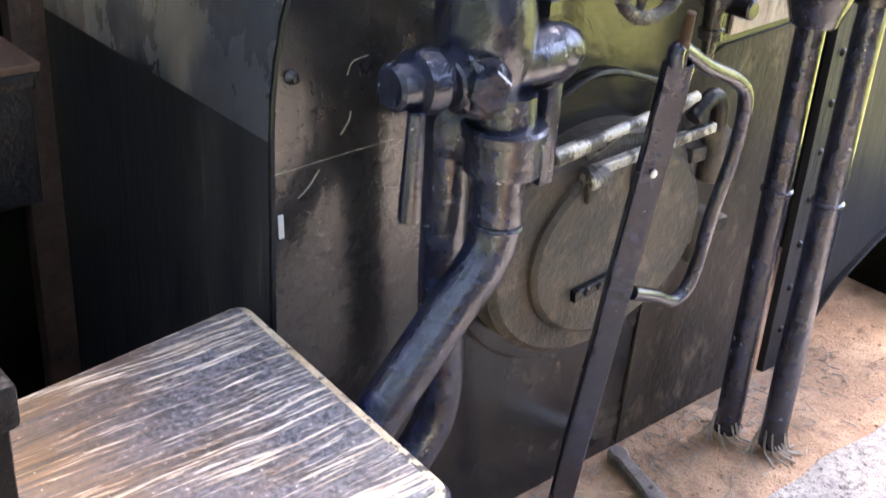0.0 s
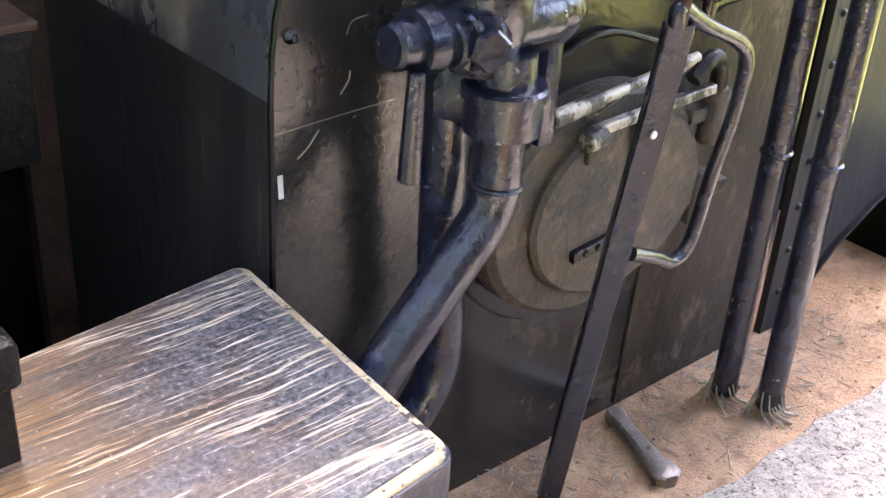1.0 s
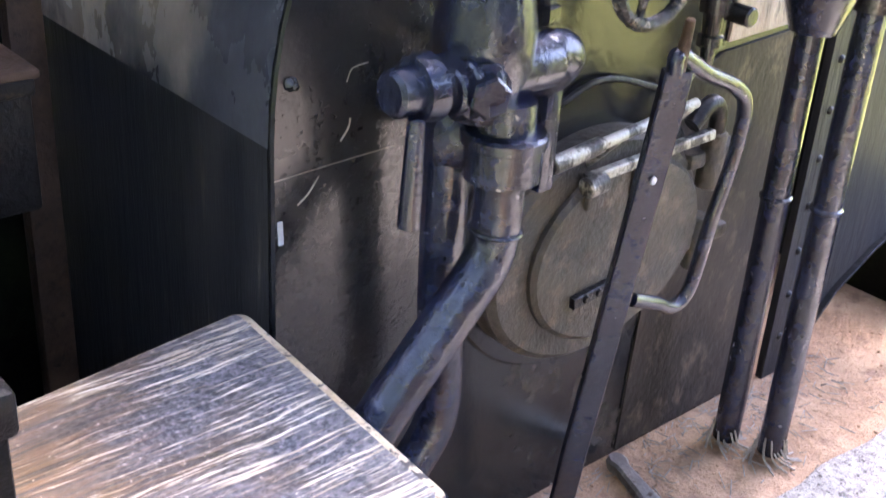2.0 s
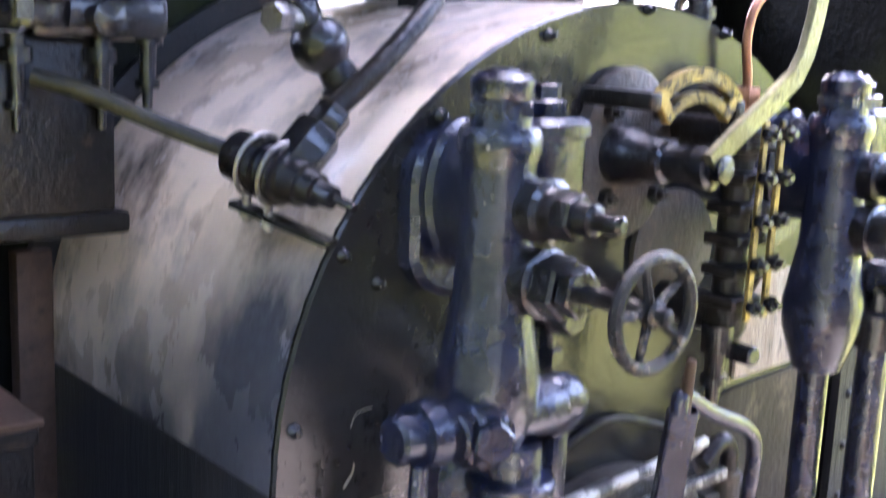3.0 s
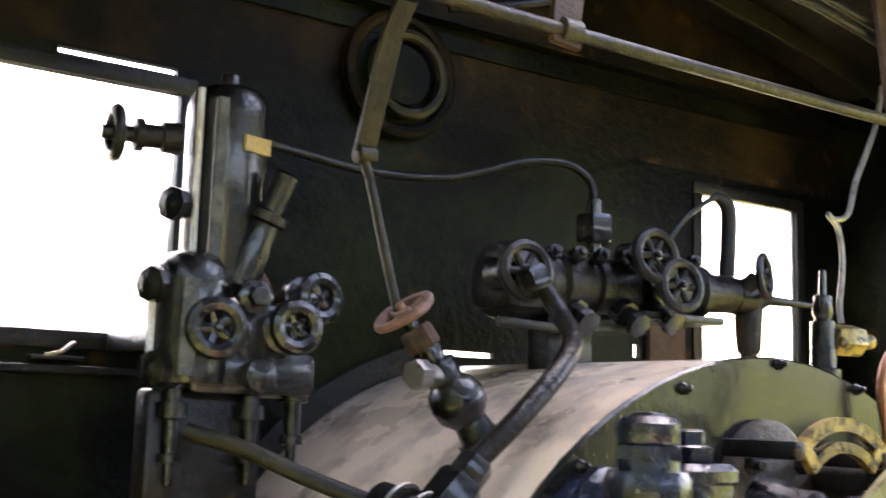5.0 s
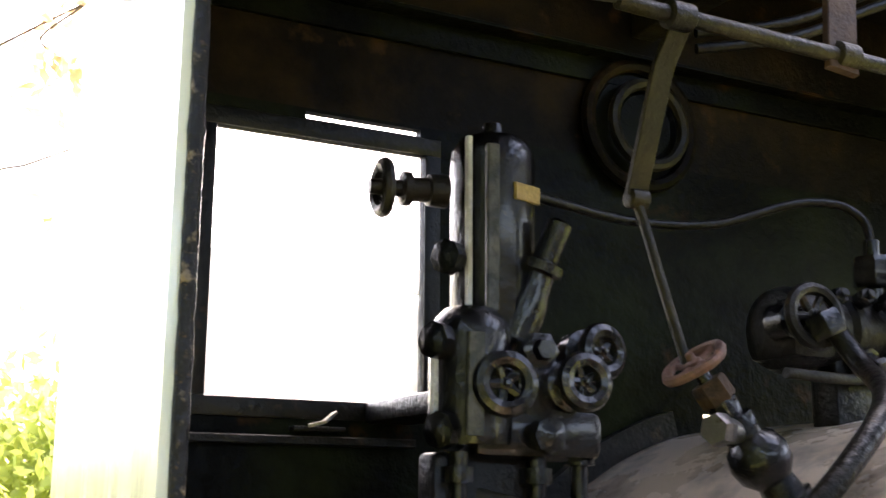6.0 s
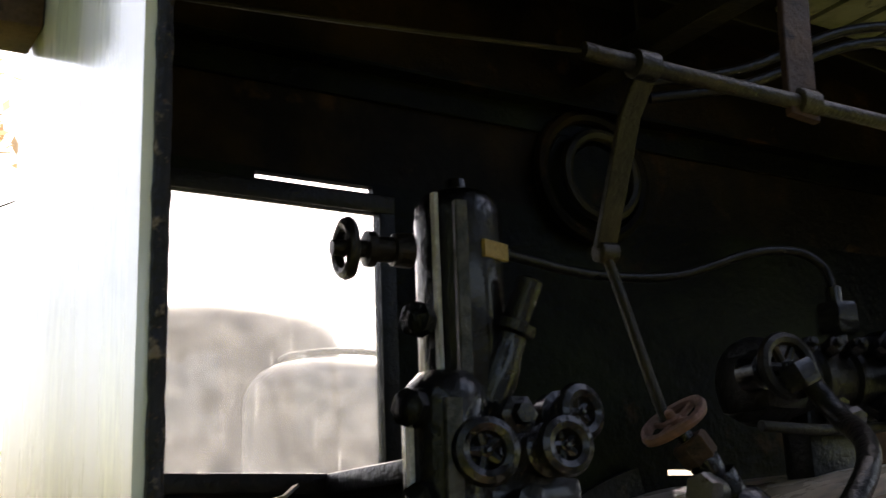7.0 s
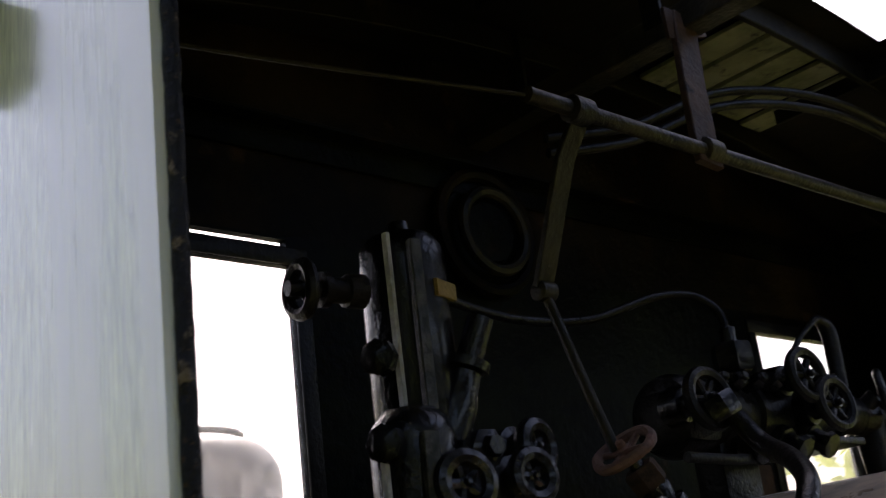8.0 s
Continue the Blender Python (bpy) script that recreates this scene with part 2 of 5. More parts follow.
def let_light_through(m, colour, share):
    """Thin leaves: part of the light passes and comes out yellower."""
    nt = m.node_tree
    out, bsdf = nt.nodes["Material Output"], nt.nodes["Principled BSDF"]
    thin = nt.nodes.new("ShaderNodeBsdfTranslucent")
    thin.inputs["Color"].default_value = (*colour, 1)
    both = nt.nodes.new("ShaderNodeMixShader")
    both.inputs[0].default_value = share
    nt.links.new(bsdf.outputs[0], both.inputs[1])
    nt.links.new(thin.outputs[0], both.inputs[2])
    nt.links.new(both.outputs[0], out.inputs["Surface"])


let_light_through(M_LEAF, (0.42, 0.48, 0.11), 0.5)
let_light_through(M_DRYLEAF, (0.70, 0.48, 0.28), 0.5)

M_WOOD = wood_material()
M_PALE = material("bare_worn_wood_edge", (0.50, 0.38, 0.22), 0.5, 0.0, (0.62, 0.5, 0.33), (0.06, 0.05, 0.045), 16, 120, 0.4, spread3=(0.52, 0.58))


def glass_material():
    """Window glass with a film of grime and wiped streaks."""
    m = bpy.data.materials.new("grimy_glass")
    m.use_nodes = True
    nt = m.node_tree
    out = nt.nodes["Material Output"]
    nt.nodes.remove(nt.nodes["Principled BSDF"])
    clear = nt.nodes.new("ShaderNodeBsdfTransparent")
    gloss = nt.nodes.new("ShaderNodeBsdfGlossy")
    gloss.inputs["Roughness"].default_value = 0.05
    mix1 = nt.nodes.new("ShaderNodeMixShader")
    mix1.inputs[0].default_value = 0.04
    nt.links.new(clear.outputs[0], mix1.inputs[1])
    nt.links.new(gloss.outputs[0], mix1.inputs[2])
    film = nt.nodes.new("ShaderNodeBsdfTranslucent")
    film.inputs["Color"].default_value = (0.8, 0.8, 0.78, 1)
    geo = nt.nodes.new("ShaderNodeNewGeometry")
    n = nt.nodes.new("ShaderNodeTexNoise")
    n.inputs["Scale"].default_value = 34
    n.inputs["Detail"].default_value = 5
    n.inputs["Distortion"].default_value = 0.6
    nt.links.new(geo.outputs["Position"], n.inputs["Vector"])
    r = nt.nodes.new("ShaderNodeMapRange")
    r.inputs["From Min"].default_value, r.inputs["From Max"].default_value = 0.35, 0.75
    r.inputs["To Min"].default_value, r.inputs["To Max"].default_value = 0.06, 0.13
    nt.links.new(n.outputs["Fac"], r.inputs["Value"])
    turn = nt.nodes.new("ShaderNodeMapping")
    turn.inputs["Rotation"].default_value = (0, radians(38), 0)
    turn.inputs["Scale"].default_value = (46, 1, 2.2)
    scr = nt.nodes.new("ShaderNodeTexNoise")
    scr.inputs["Scale"].default_value = 3.0
    scr.inputs["Detail"].default_value = 3
    nt.links.new(geo.outputs["Position"], turn.inputs["Vector"])
    nt.links.new(turn.outputs["Vector"], scr.inputs["Vector"])
    r2 = nt.nodes.new("ShaderNodeMapRange")
    r2.inputs["From Min"].default_value, r2.inputs["From Max"].default_value = 0.66, 0.72
    r2.inputs["To Max"].default_value = 0.16
    nt.links.new(scr.outputs["Fac"], r2.inputs["Value"])
    total = nt.nodes.new("ShaderNodeMath")
    nt.links.new(r.outputs["Result"], total.inputs[0])
    nt.links.new(r2.outputs["Result"], total.inputs[1])
    mix2 = nt.nodes.new("ShaderNodeMixShader")
    nt.links.new(total.outputs[0], mix2.inputs[0])
    nt.links.new(mix1.outputs[0], mix2.inputs[1])
    nt.links.new(film.outputs[0], mix2.inputs[2])
    nt.links.new(mix2.outputs[0], out.inputs["Surface"])
    return m


M_GLASS = glass_material()


# ---- building blocks ----
def V(*a):
    return Vector(a)


def frame_of(d):
    d = d.normalized()
    s = V(0, 0, 1) if abs(d.z) < 0.9 else V(1, 0, 0)
    u = d.cross(s).normalized()
    return u, d.cross(u).normalized()


def add_rings(bm, rings, cap=True, close=False):
    loops = [[bm.verts.new(p) for p in r] for r in rings]
    n = len(loops[0])
    pairs = list(zip(loops[:-1], loops[1:])) + ([(loops[-1], loops[0])] if close else [])
    for a, b in pairs:
        for i in range(n):
            bm.faces.new((a[i], a[(i + 1) % n], b[(i + 1) % n], b[i]))
    if cap and not close:
        bm.faces.new(loops[0][::-1])
        bm.faces.new(loops[-1])


def lathe(bm, origin, axis, profile, seg=20, turn=0.0):
    """profile: (distance along axis, radius) pairs."""
    o, d = Vector(origin), Vector(axis).normalized()
    u, v = frame_of(d)
    rings = []
    for s, r in profile:
        rings.append([o + d * s + (u * math.cos(turn + 2 * math.pi * i / seg) + v * math.sin(turn + 2 * math.pi * i / seg)) * r for i in range(seg)])
    add_rings(bm, rings)


def rod(bm, a, b, r, r2=None, seg=14, edge=0.0):
    a, b = Vector(a), Vector(b)
    L = (b - a).length
    r2 = r if r2 is None else r2
    e = min(edge or r * 0.2, L * 0.3)
    lathe(bm, a, b - a, [(0, r - e), (e, r), (L - e, r2), (L, r2 - min(e, r2 * 0.5))], seg)


def hexnut(bm, a, b, r):
    a, b = Vector(a), Vector(b)
    L = (b - a).length
    lathe(bm, a, b - a, [(0, r * 0.88), (L * 0.12, r), (L * 0.88, r), (L, r * 0.88)], 6, 0.3)


def smooth_path(pts, n=8):
    """Catmull-Rom through the points."""
    P = [Vector(p) for p in pts]
    P = [P[0] * 2 - P[1]] + P + [P[-1] * 2 - P[-2]]
    out = []
    for i in range(1, len(P) - 2):
        for k in range(n):
            t = k / n
            a, b, c, d = P[i - 1], P[i], P[i + 1], P[i + 2]
            out.append(0.5 * ((2 * b) + (c - a) * t + (2 * a - 5 * b + 4 * c - d) * t * t + (3 * b - a - 3 * c + d) * t ** 3))
    out.append(P[-2])
    return out


def tube(bm, pts, r, seg=12, smooth=True, n=8, close=False):
    P = smooth_path(pts, n) if smooth else [Vector(p) for p in pts]
    up = None
    rings = []
    N = len(P)
    for i, p in enumerate(P):
        d = (P[(i + 1) % N] - P[i - 1]) if close else (P[min(i + 1, N - 1)] - P[max(i - 1, 0)])
        d.normalize()
        if up is None:
            up = frame_of(d)[0]
        up = (up - d * up.dot(d)).normalized()
        w = d.cross(up)
        rad = r(i / (N - 1)) if callable(r) else r
        rings.append([p + (up * math.cos(2 * math.pi * k / seg) + w * math.sin(2 * math.pi * k / seg)) * rad for k in range(seg)])
    add_rings(bm, rings, close=close)


def bar(bm, pts, half_w, half_t, side):
    """A flat bar swept along points; side: direction of its width."""
    P = [Vector(p) for p in pts]
    rings = []
    for i, p in enumerate(P):
        d = (P[min(i + 1, len(P) - 1)] - P[max(i - 1, 0)]).normalized()
        s = Vector(side)
        s = (s - d * s.dot(d)).normalized()
        t = d.cross(s)
        e = 0.25 * min(half_w, half_t)
        rings.append([p + s * a + t * b for a, b in ((half_w, half_t - e), (half_w - e, half_t), (-half_w + e, half_t), (-half_w, half_t - e),
                                                      (-half_w, -half_t + e), (-half_w + e, -half_t), (half_w - e, -half_t), (half_w, -half_t + e))])
    add_rings(bm, rings)


def block(bm, lo, hi, bevel=0.006):
    """A box with rounded edges."""
    size = [b - a for a, b in zip(lo, hi)]
    mid = [(a + b) / 2 for a, b in zip(lo, hi)]
    r = bmesh.ops.create_cube(bm, size=1.0, matrix=Matrix.Translation(mid) @ Matrix.Diagonal((*size, 1)))
    if bevel:
        edges = list({e for v in r["verts"] for e in v.link_edges})
        bmesh.ops.bevel(bm, geom=edges, offset=min(bevel, min(size) * 0.4), segments=2, profile=0.5, affect="EDGES")


def ring_of(bm, centre, normal, R, r, seg=28, sub=10, squash=(1, 1)):
    c, d = Vector(centre), Vector(normal).normalized()
    u, v = frame_of(d)
    rings = []
    for i in range(seg):
        a = 2 * math.pi * i / seg
        out = u * math.cos(a) * squash[0] + v * math.sin(a) * squash[1]
        rings.append([c + out * (R + r * math.cos(2 * math.pi * k / sub)) + d * r * math.sin(2 * math.pi * k / sub) for k in range(sub)])
    add_rings(bm, rings, close=True)


def extrude_outline(bm, outline, y0, y1):
    """A plate from an outline of (x, z) pairs, between two y."""
    add_rings(bm, [[V(x, y0, z) for x, z in outline], [V(x, y1, z) for x, z in outline]])


def wall_with_holes(bm, xs, zs, holes, y0, y1, to_world=lambda x, y, z: V(x, y, z)):
    """A slab cut by a grid, leaving out the cells that lie in the holes (x0, x1, z0, z1)."""
    X = sorted(set([*xs, *[h[0] for h in holes], *[h[1] for h in holes]]))
    Z = sorted(set([*zs, *[h[2] for h in holes], *[h[3] for h in holes]]))

    def solid(i, k):
        if i < 0 or k < 0 or i >= len(X) - 1 or k >= len(Z) - 1:
            return False
        cx, cz = (X[i] + X[i + 1]) / 2, (Z[k] + Z[k + 1]) / 2
        return not any(h[0] < cx < h[1] and h[2] < cz < h[3] for h in holes)

    for i in range(len(X) - 1):
        for k in range(len(Z) - 1):
            if not solid(i, k):
                continue
            a, b, c, d = X[i], X[i + 1], Z[k], Z[k + 1]
            q = [((a, y0, c), (b, y0, c), (b, y0, d), (a, y0, d)), ((b, y1, c), (a, y1, c), (a, y1, d), (b, y1, d))]
            if not solid(i - 1, k):
                q.append(((a, y1, c), (a, y0, c), (a, y0, d), (a, y1, d)))
            if not solid(i + 1, k):
                q.append(((b, y0, c), (b, y1, c), (b, y1, d), (b, y0, d)))
            if not solid(i, k - 1):
                q.append(((a, y1, c), (b, y1, c), (b, y0, c), (a, y0, c)))
            if not solid(i, k + 1):
                q.append(((a, y0, d), (b, y0, d), (b, y1, d), (a, y1, d)))
            for f in q:
                bm.faces.new([bm.verts.new(to_world(*p)) for p in f])
    bmesh.ops.remove_doubles(bm, verts=bm.verts, dist=0.0001)


def mesh_of(name, bm, mat, origin=(0, 0, 0), angle=38):
    bmesh.ops.translate(bm, verts=bm.verts, vec=-Vector(origin))
    bmesh.ops.recalc_face_normals(bm, faces=bm.faces)
    me = bpy.data.meshes.new(name)
    bm.to_mesh(me)
    bm.free()
    me.materials.append(mat)
    for p in me.polygons:
        p.use_smooth = True
    me.set_sharp_from_angle(angle=radians(angle))
    return me


def thing(name, at, label, category, group="", kind=""):
    ob = new(name)
    ob.empty_display_size = 0.05
    ob.matrix_world = Matrix.Translation(at)
    ob["at"] = at
    return tagged(ob, label, category, group, kind)


def part(name, bm, mat, parent, label=""):
    """Links a mesh, modelled in place, as one part of a thing or of a part."""
    at = tuple(parent["at"])
    ob = new(name, mesh_of(name, bm, mat, at))
    ob.parent = parent
    ob["at"] = at
    return tagged(ob, label)


def solo(name, bm, mat, label="", category="", group="", kind="", at=(0, 0, 0)):
    ob = new(name, mesh_of(name, bm, mat, at))
    ob.matrix_world = Matrix.Translation(at)
    ob["at"] = at
    return tagged(ob, label, category, group, kind)


def B():
    return bmesh.new()


def handwheel(parent, centre, axis, R, mat, rim=0.008, spokes=5, name="handwheel", label="", lobes=0):
    """A cast wheel: the rim as a part, with its spokes and hub below it."""
    bm = B()
    c, d = Vector(centre), Vector(axis).normalized()
    u, v = frame_of(d)
    seg = 30
    rings = []
    for i in range(seg):
        a = 2 * math.pi * i / seg
        rr = R * (1 + (0.045 * math.cos(lobes * a) if lobes else 0))
        out = u * math.cos(a) + v * math.sin(a)
        rings.append([c + out * (rr + rim * math.cos(2 * math.pi * k / 8)) + d * rim * math.sin(2 * math.pi * k / 8) for k in range(8)])
    add_rings(bm, rings, close=True)
    wheel = part(name, bm, mat, parent, label)
    for i in range(spokes):
        a = 2 * math.pi * i / spokes
        bm = B()
        rod(bm, c - d * rim * 0.6, c + (u * math.cos(a) + v * math.sin(a)) * R - d * rim * 0.2, rim * 0.75, rim * 0.6, 8)
        part("spoke", bm, mat, wheel)
    bm = B()
    lathe(bm, c - d * R * 0.22, d, [(0, R * 0.2), (R * 0.1, R * 0.26), (R * 0.3, R * 0.26), (R * 0.36, R * 0.16), (R * 0.55, R * 0.14), (R * 0.6, R * 0.09)], 12)
    part("hub", bm, mat, wheel)
    return wheel


WALL_Y = 2.30
BACK_Y = 1.42
R_BOX = 0.735
Z_BOX = 0.985
SIDE = 1.43

# ---- ground and distance ----
bm = B()
bmesh.ops.create_grid(bm, x_segments=60, y_segments=60, size=400)
for v in bm.verts:
    v.co.z = -1.35 + 0.05 * noise.noise(v.co * 0.11)
solo("ground", bm, M_GRASS, "rough sunlit grass beside the track", "ground", kind="structure")

# ---- cab shell ----
bm = B()
block(bm, (-SIDE, -1.6, -0.12), (SIDE, WALL_Y, 0.0), 0)
solo("floor", bm, M_FLOOR, "steel footplate under brown dust and straw", "floor", kind="structure")

bm = B()
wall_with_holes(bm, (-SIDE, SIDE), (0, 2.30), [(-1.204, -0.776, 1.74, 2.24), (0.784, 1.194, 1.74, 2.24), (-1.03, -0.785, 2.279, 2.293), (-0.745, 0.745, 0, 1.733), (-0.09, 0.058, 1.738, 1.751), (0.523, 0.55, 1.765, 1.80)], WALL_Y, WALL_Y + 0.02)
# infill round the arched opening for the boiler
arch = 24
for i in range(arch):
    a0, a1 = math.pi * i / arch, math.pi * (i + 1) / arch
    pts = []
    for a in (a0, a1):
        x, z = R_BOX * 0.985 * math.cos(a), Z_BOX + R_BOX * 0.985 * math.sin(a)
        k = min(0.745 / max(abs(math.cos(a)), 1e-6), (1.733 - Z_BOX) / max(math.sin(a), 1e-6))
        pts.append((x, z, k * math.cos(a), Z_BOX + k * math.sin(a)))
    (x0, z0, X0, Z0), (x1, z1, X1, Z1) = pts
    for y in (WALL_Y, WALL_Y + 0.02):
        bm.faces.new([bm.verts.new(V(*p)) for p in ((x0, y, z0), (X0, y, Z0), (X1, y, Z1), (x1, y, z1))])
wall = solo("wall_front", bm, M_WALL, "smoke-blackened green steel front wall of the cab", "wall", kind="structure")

# upper front wall up to the roof curve
def roof_z(x):
    return 2.82 - 0.20 * (x / SIDE) ** 2

bm = B()
n = 16
outline = [(-SIDE, 2.30), (SIDE, 2.30)] + [(SIDE - 2 * SIDE * i / n, roof_z(SIDE - 2 * SIDE * i / n)) for i in range(n + 1)]
extrude_outline(bm, outline, WALL_Y, WALL_Y + 0.02)
solo("wall_front_upper", bm, M_WALLTOP, "sooty steel panel over the cab windows", "wall", kind="structure")

bm = B()
rows_y = (-1.7, 0.1, 0.65, 1.67, 1.95, 2.34)
nx = 20
for i in range(nx):
    xa, xb = -1.52 + 3.04 * i / nx, -1.52 + 3.04 * (i + 1) / nx
    for ya, yb in zip(rows_y[:-1], rows_y[1:]):
        if -0.45 < (xa + xb) / 2 < 0.62 and ya == 0.65:
            continue
        q = [(xa, ya), (xb, ya), (xb, yb), (xa, yb)]
        bm.faces.new([bm.verts.new(V(x, y, roof_z(x))) for x, y in q])
        bm.faces.new([bm.verts.new(V(x, y, roof_z(x) + 0.02)) for x, y in q[::-1]])
bmesh.ops.remove_doubles(bm, verts=bm.verts, dist=0.0001)
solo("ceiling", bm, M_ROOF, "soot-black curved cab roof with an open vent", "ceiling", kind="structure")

for side, sname in ((-1, "left"), (1, "right")):
    bm = B()
    x0, x1 = sorted((side * SIDE, side * (SIDE + 0.016)))
    block(bm, (x0, 1.60, -0.3), (x1, WALL_Y + 0.02, 2.62), 0)
    block(bm, (x0, -1.6, 2.52), (x1, 1.60, 2.62), 0)
    # waist and rear panels are added, mostly unseen, to block outside light
    block(bm, (x0, -1.6, -0.3), (x1, 1.60, 0.40 if side > 0 else 0.85), 0)
    block(bm, (x0, -1.6, 0.85 if side < 0 else 0.40), (x1, -0.45, 2.52), 0)
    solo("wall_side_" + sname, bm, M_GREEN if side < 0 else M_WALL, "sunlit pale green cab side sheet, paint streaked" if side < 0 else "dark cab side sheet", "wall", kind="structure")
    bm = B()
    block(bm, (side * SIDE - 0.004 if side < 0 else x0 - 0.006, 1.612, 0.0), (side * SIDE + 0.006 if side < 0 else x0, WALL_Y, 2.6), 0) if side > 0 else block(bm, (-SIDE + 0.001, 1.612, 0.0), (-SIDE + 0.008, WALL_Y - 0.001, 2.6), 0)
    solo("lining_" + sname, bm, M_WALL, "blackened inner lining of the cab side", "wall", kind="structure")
    # rounded bead along the doorway edge
    bm = B()
    cx = side * (SIDE - 0.006)
    rings = []
    for k in range(200):
        z = -0.28 + 2.80 * k / 199
        wob = 0.0014 * noise.noise(V(0, 0, z * 27)) + 0.0012 * noise.noise(V(3, 0, z * 90))
        rings.append([V(cx + (0.0105 + wob) * math.cos(2 * math.pi * j / 10), 1.594 + (0.0105 + wob) * math.sin(2 * math.pi * j / 10), z) for j in range(10)])
    add_rings(bm, rings)
    solo("doorway_bead", bm, M_CHIPPED, "chipped black half-round beading on the doorway edge", "beading", kind="structure")

# black plate added out of view behind the footplate, to block light from the rear
bm = B()
block(bm, (-SIDE, -1.72, -0.3), (SIDE, -1.6, 2.25), 0.01)
solo("rear_light_block", bm, M_SOOT, "unseen black plate added behind the footplate to block light", "tender", kind="structure")

# windows in the front wall
for x0, x1, nm in ((-1.204, -0.776, "window_1"), (0.784, 1.194, "window_2")):
    z0, z1 = 1.74, 2.24
    w = thing(nm, ((x0 + x1) / 2, WALL_Y, z0), "grimy fixed cab window in a black steel frame", "window", kind="structure")
    for a, b in (((x0 - 0.035, z0 - 0.035), (x1 + 0.035, z0)), ((x0 - 0.035, z1), (x1 + 0.035, z1 + 0.035)), ((x0 - 0.035, z0), (x0, z1)), ((x1, z0), (x1 + 0.035, z1))):
        bm = B()
        block(bm, (a[0], WALL_Y - 0.007, a[1]), (b[0], WALL_Y - 0.001, b[1]), 0.002)
        part("window_frame", bm, M_SOOT, w)
    bm = B()
    block(bm, (x0 + 0.001, WALL_Y + 0.008, z0 + 0.001), (x1 - 0.001, WALL_Y + 0.012, z1 - 0.001), 0)
    pane = part("pane", bm, M_GLASS, w)
    pane.visible_shadow = False

# ---- boiler ----
def box_outline(r, n=40, foot=0.0):
    """Arched outline of the firebox: straight sides and a round top, as (x, z)."""
    pts = [(r, foot)]
    for i in range(n + 1):
        a = math.pi * i / n
        pts.append((r * math.cos(a), Z_BOX + r * math.sin(a)))
    pts.append((-r, foot))
    return pts


boiler = thing("boiler", (0, BACK_Y, 0), "locomotive boiler firebox with black backhead and dusty steel cladding", "boiler")
bm = B()
out = box_outline(R_BOX - 0.004)
edge = box_outline(R_BOX)
add_rings(bm, [[V(x, BACK_Y, z) for x, z in out], [V(x, BACK_Y + 0.005, z) for x, z in edge], [V(x, BACK_Y + 0.02, z) for x, z in out]])
backhead = part("backhead", bm, M_BACKHEAD, boiler, "dark painted backhead plate, scratched and dusty")
SEAM_Z = 0.972


def clad(n, a0, a1, r, extra=()):
    """A curved sheet between two angles, with straight lower ends."""
    pts = [(r * math.cos(a0 + (a1 - a0) * i / n), Z_BOX + r * math.sin(a0 + (a1 - a0) * i / n)) for i in range(n + 1)]
    return pts + list(extra)


def sheet(name, section, mat, label, y0, y1, thick=0.006):
    bm = B()
    outer, inner = [], []
    for k in range(15):
        y = y0 + (y1 - y0) * k / 14
        ring = []
        for s in (0.0, thick):
            line = [V(x * (1 - s / 0.735) * (1 + 0.004 * noise.noise(V(x * 2, y * 2.2, z * 2))), y, z - (s if z > Z_BOX else 0)) for x, z in section]
            ring += line if s == 0 else line[::-1]
        outer.append(ring)
    add_rings(bm, outer)
    return part(name, bm, mat, boiler, label)


r0 = R_BOX - 0.003
Y0, Y1 = BACK_Y + 0.007, WALL_Y + 0.06
sheet("upper_cladding", [(r0, SEAM_Z)] + clad(60, 0, math.pi, r0) + [(-r0, SEAM_Z)], M_WRAPPER, "worn grey and tan cladding sheet, top coloured pale for light and dust", Y0, Y1)
for s in (-1, 1):
    sheet("lower_cladding", [(s * (r0 - 0.004), 0.0), (s * (r0 - 0.004), 0.5), (s * (r0 - 0.004), SEAM_Z - 0.001)], M_LAGGING, "black lower cladding sheet", Y0, Y1)
# angle round the boiler against the front wall
bm = B()
arcs = []
for r in (R_BOX + 0.055, R_BOX + 0.001):
    arcs.append([(r * math.cos(radians(a)), Z_BOX + r * math.sin(radians(a))) for a in range(104, 181, 4)] + [(-r, 0.0)])
loop = arcs[0] + arcs[1][::-1]
extrude_outline(bm, loop, WALL_Y - 0.022, WALL_Y - 0.001)
part("angle_ring", bm, M_SOOT, boiler)
# barrel ahead of the cab
bm = B()
lathe(bm, (0, WALL_Y + 0.05, Z_BOX), (0, 1, 0), [(0, 0.70), (4.6, 0.70), (4.7, 0.66)], 48)
part("barrel", bm, M_DUSTY, boiler)
# edge rivets
bm = B()
lathe(bm, (0, 0, 0), (0, -1, 0), [(0, 0.012), (0.004, 0.0115), (0.009, 0.007), (0.016, 0.006), (0.018, 0.003)], 10)
rv = mesh_of("rivet", bm, M_BACKHEAD)
for x, z in ((-0.703, 1.076), (-0.623, 1.330), (-0.558, 1.282), (-0.449, 1.531), (-0.225, 1.657), (0.017, 1.709), (0.240, 1.672)):
    ob = new("rivet", rv)
    ob.parent = boiler
    ob.location = (x, -0.001, z)

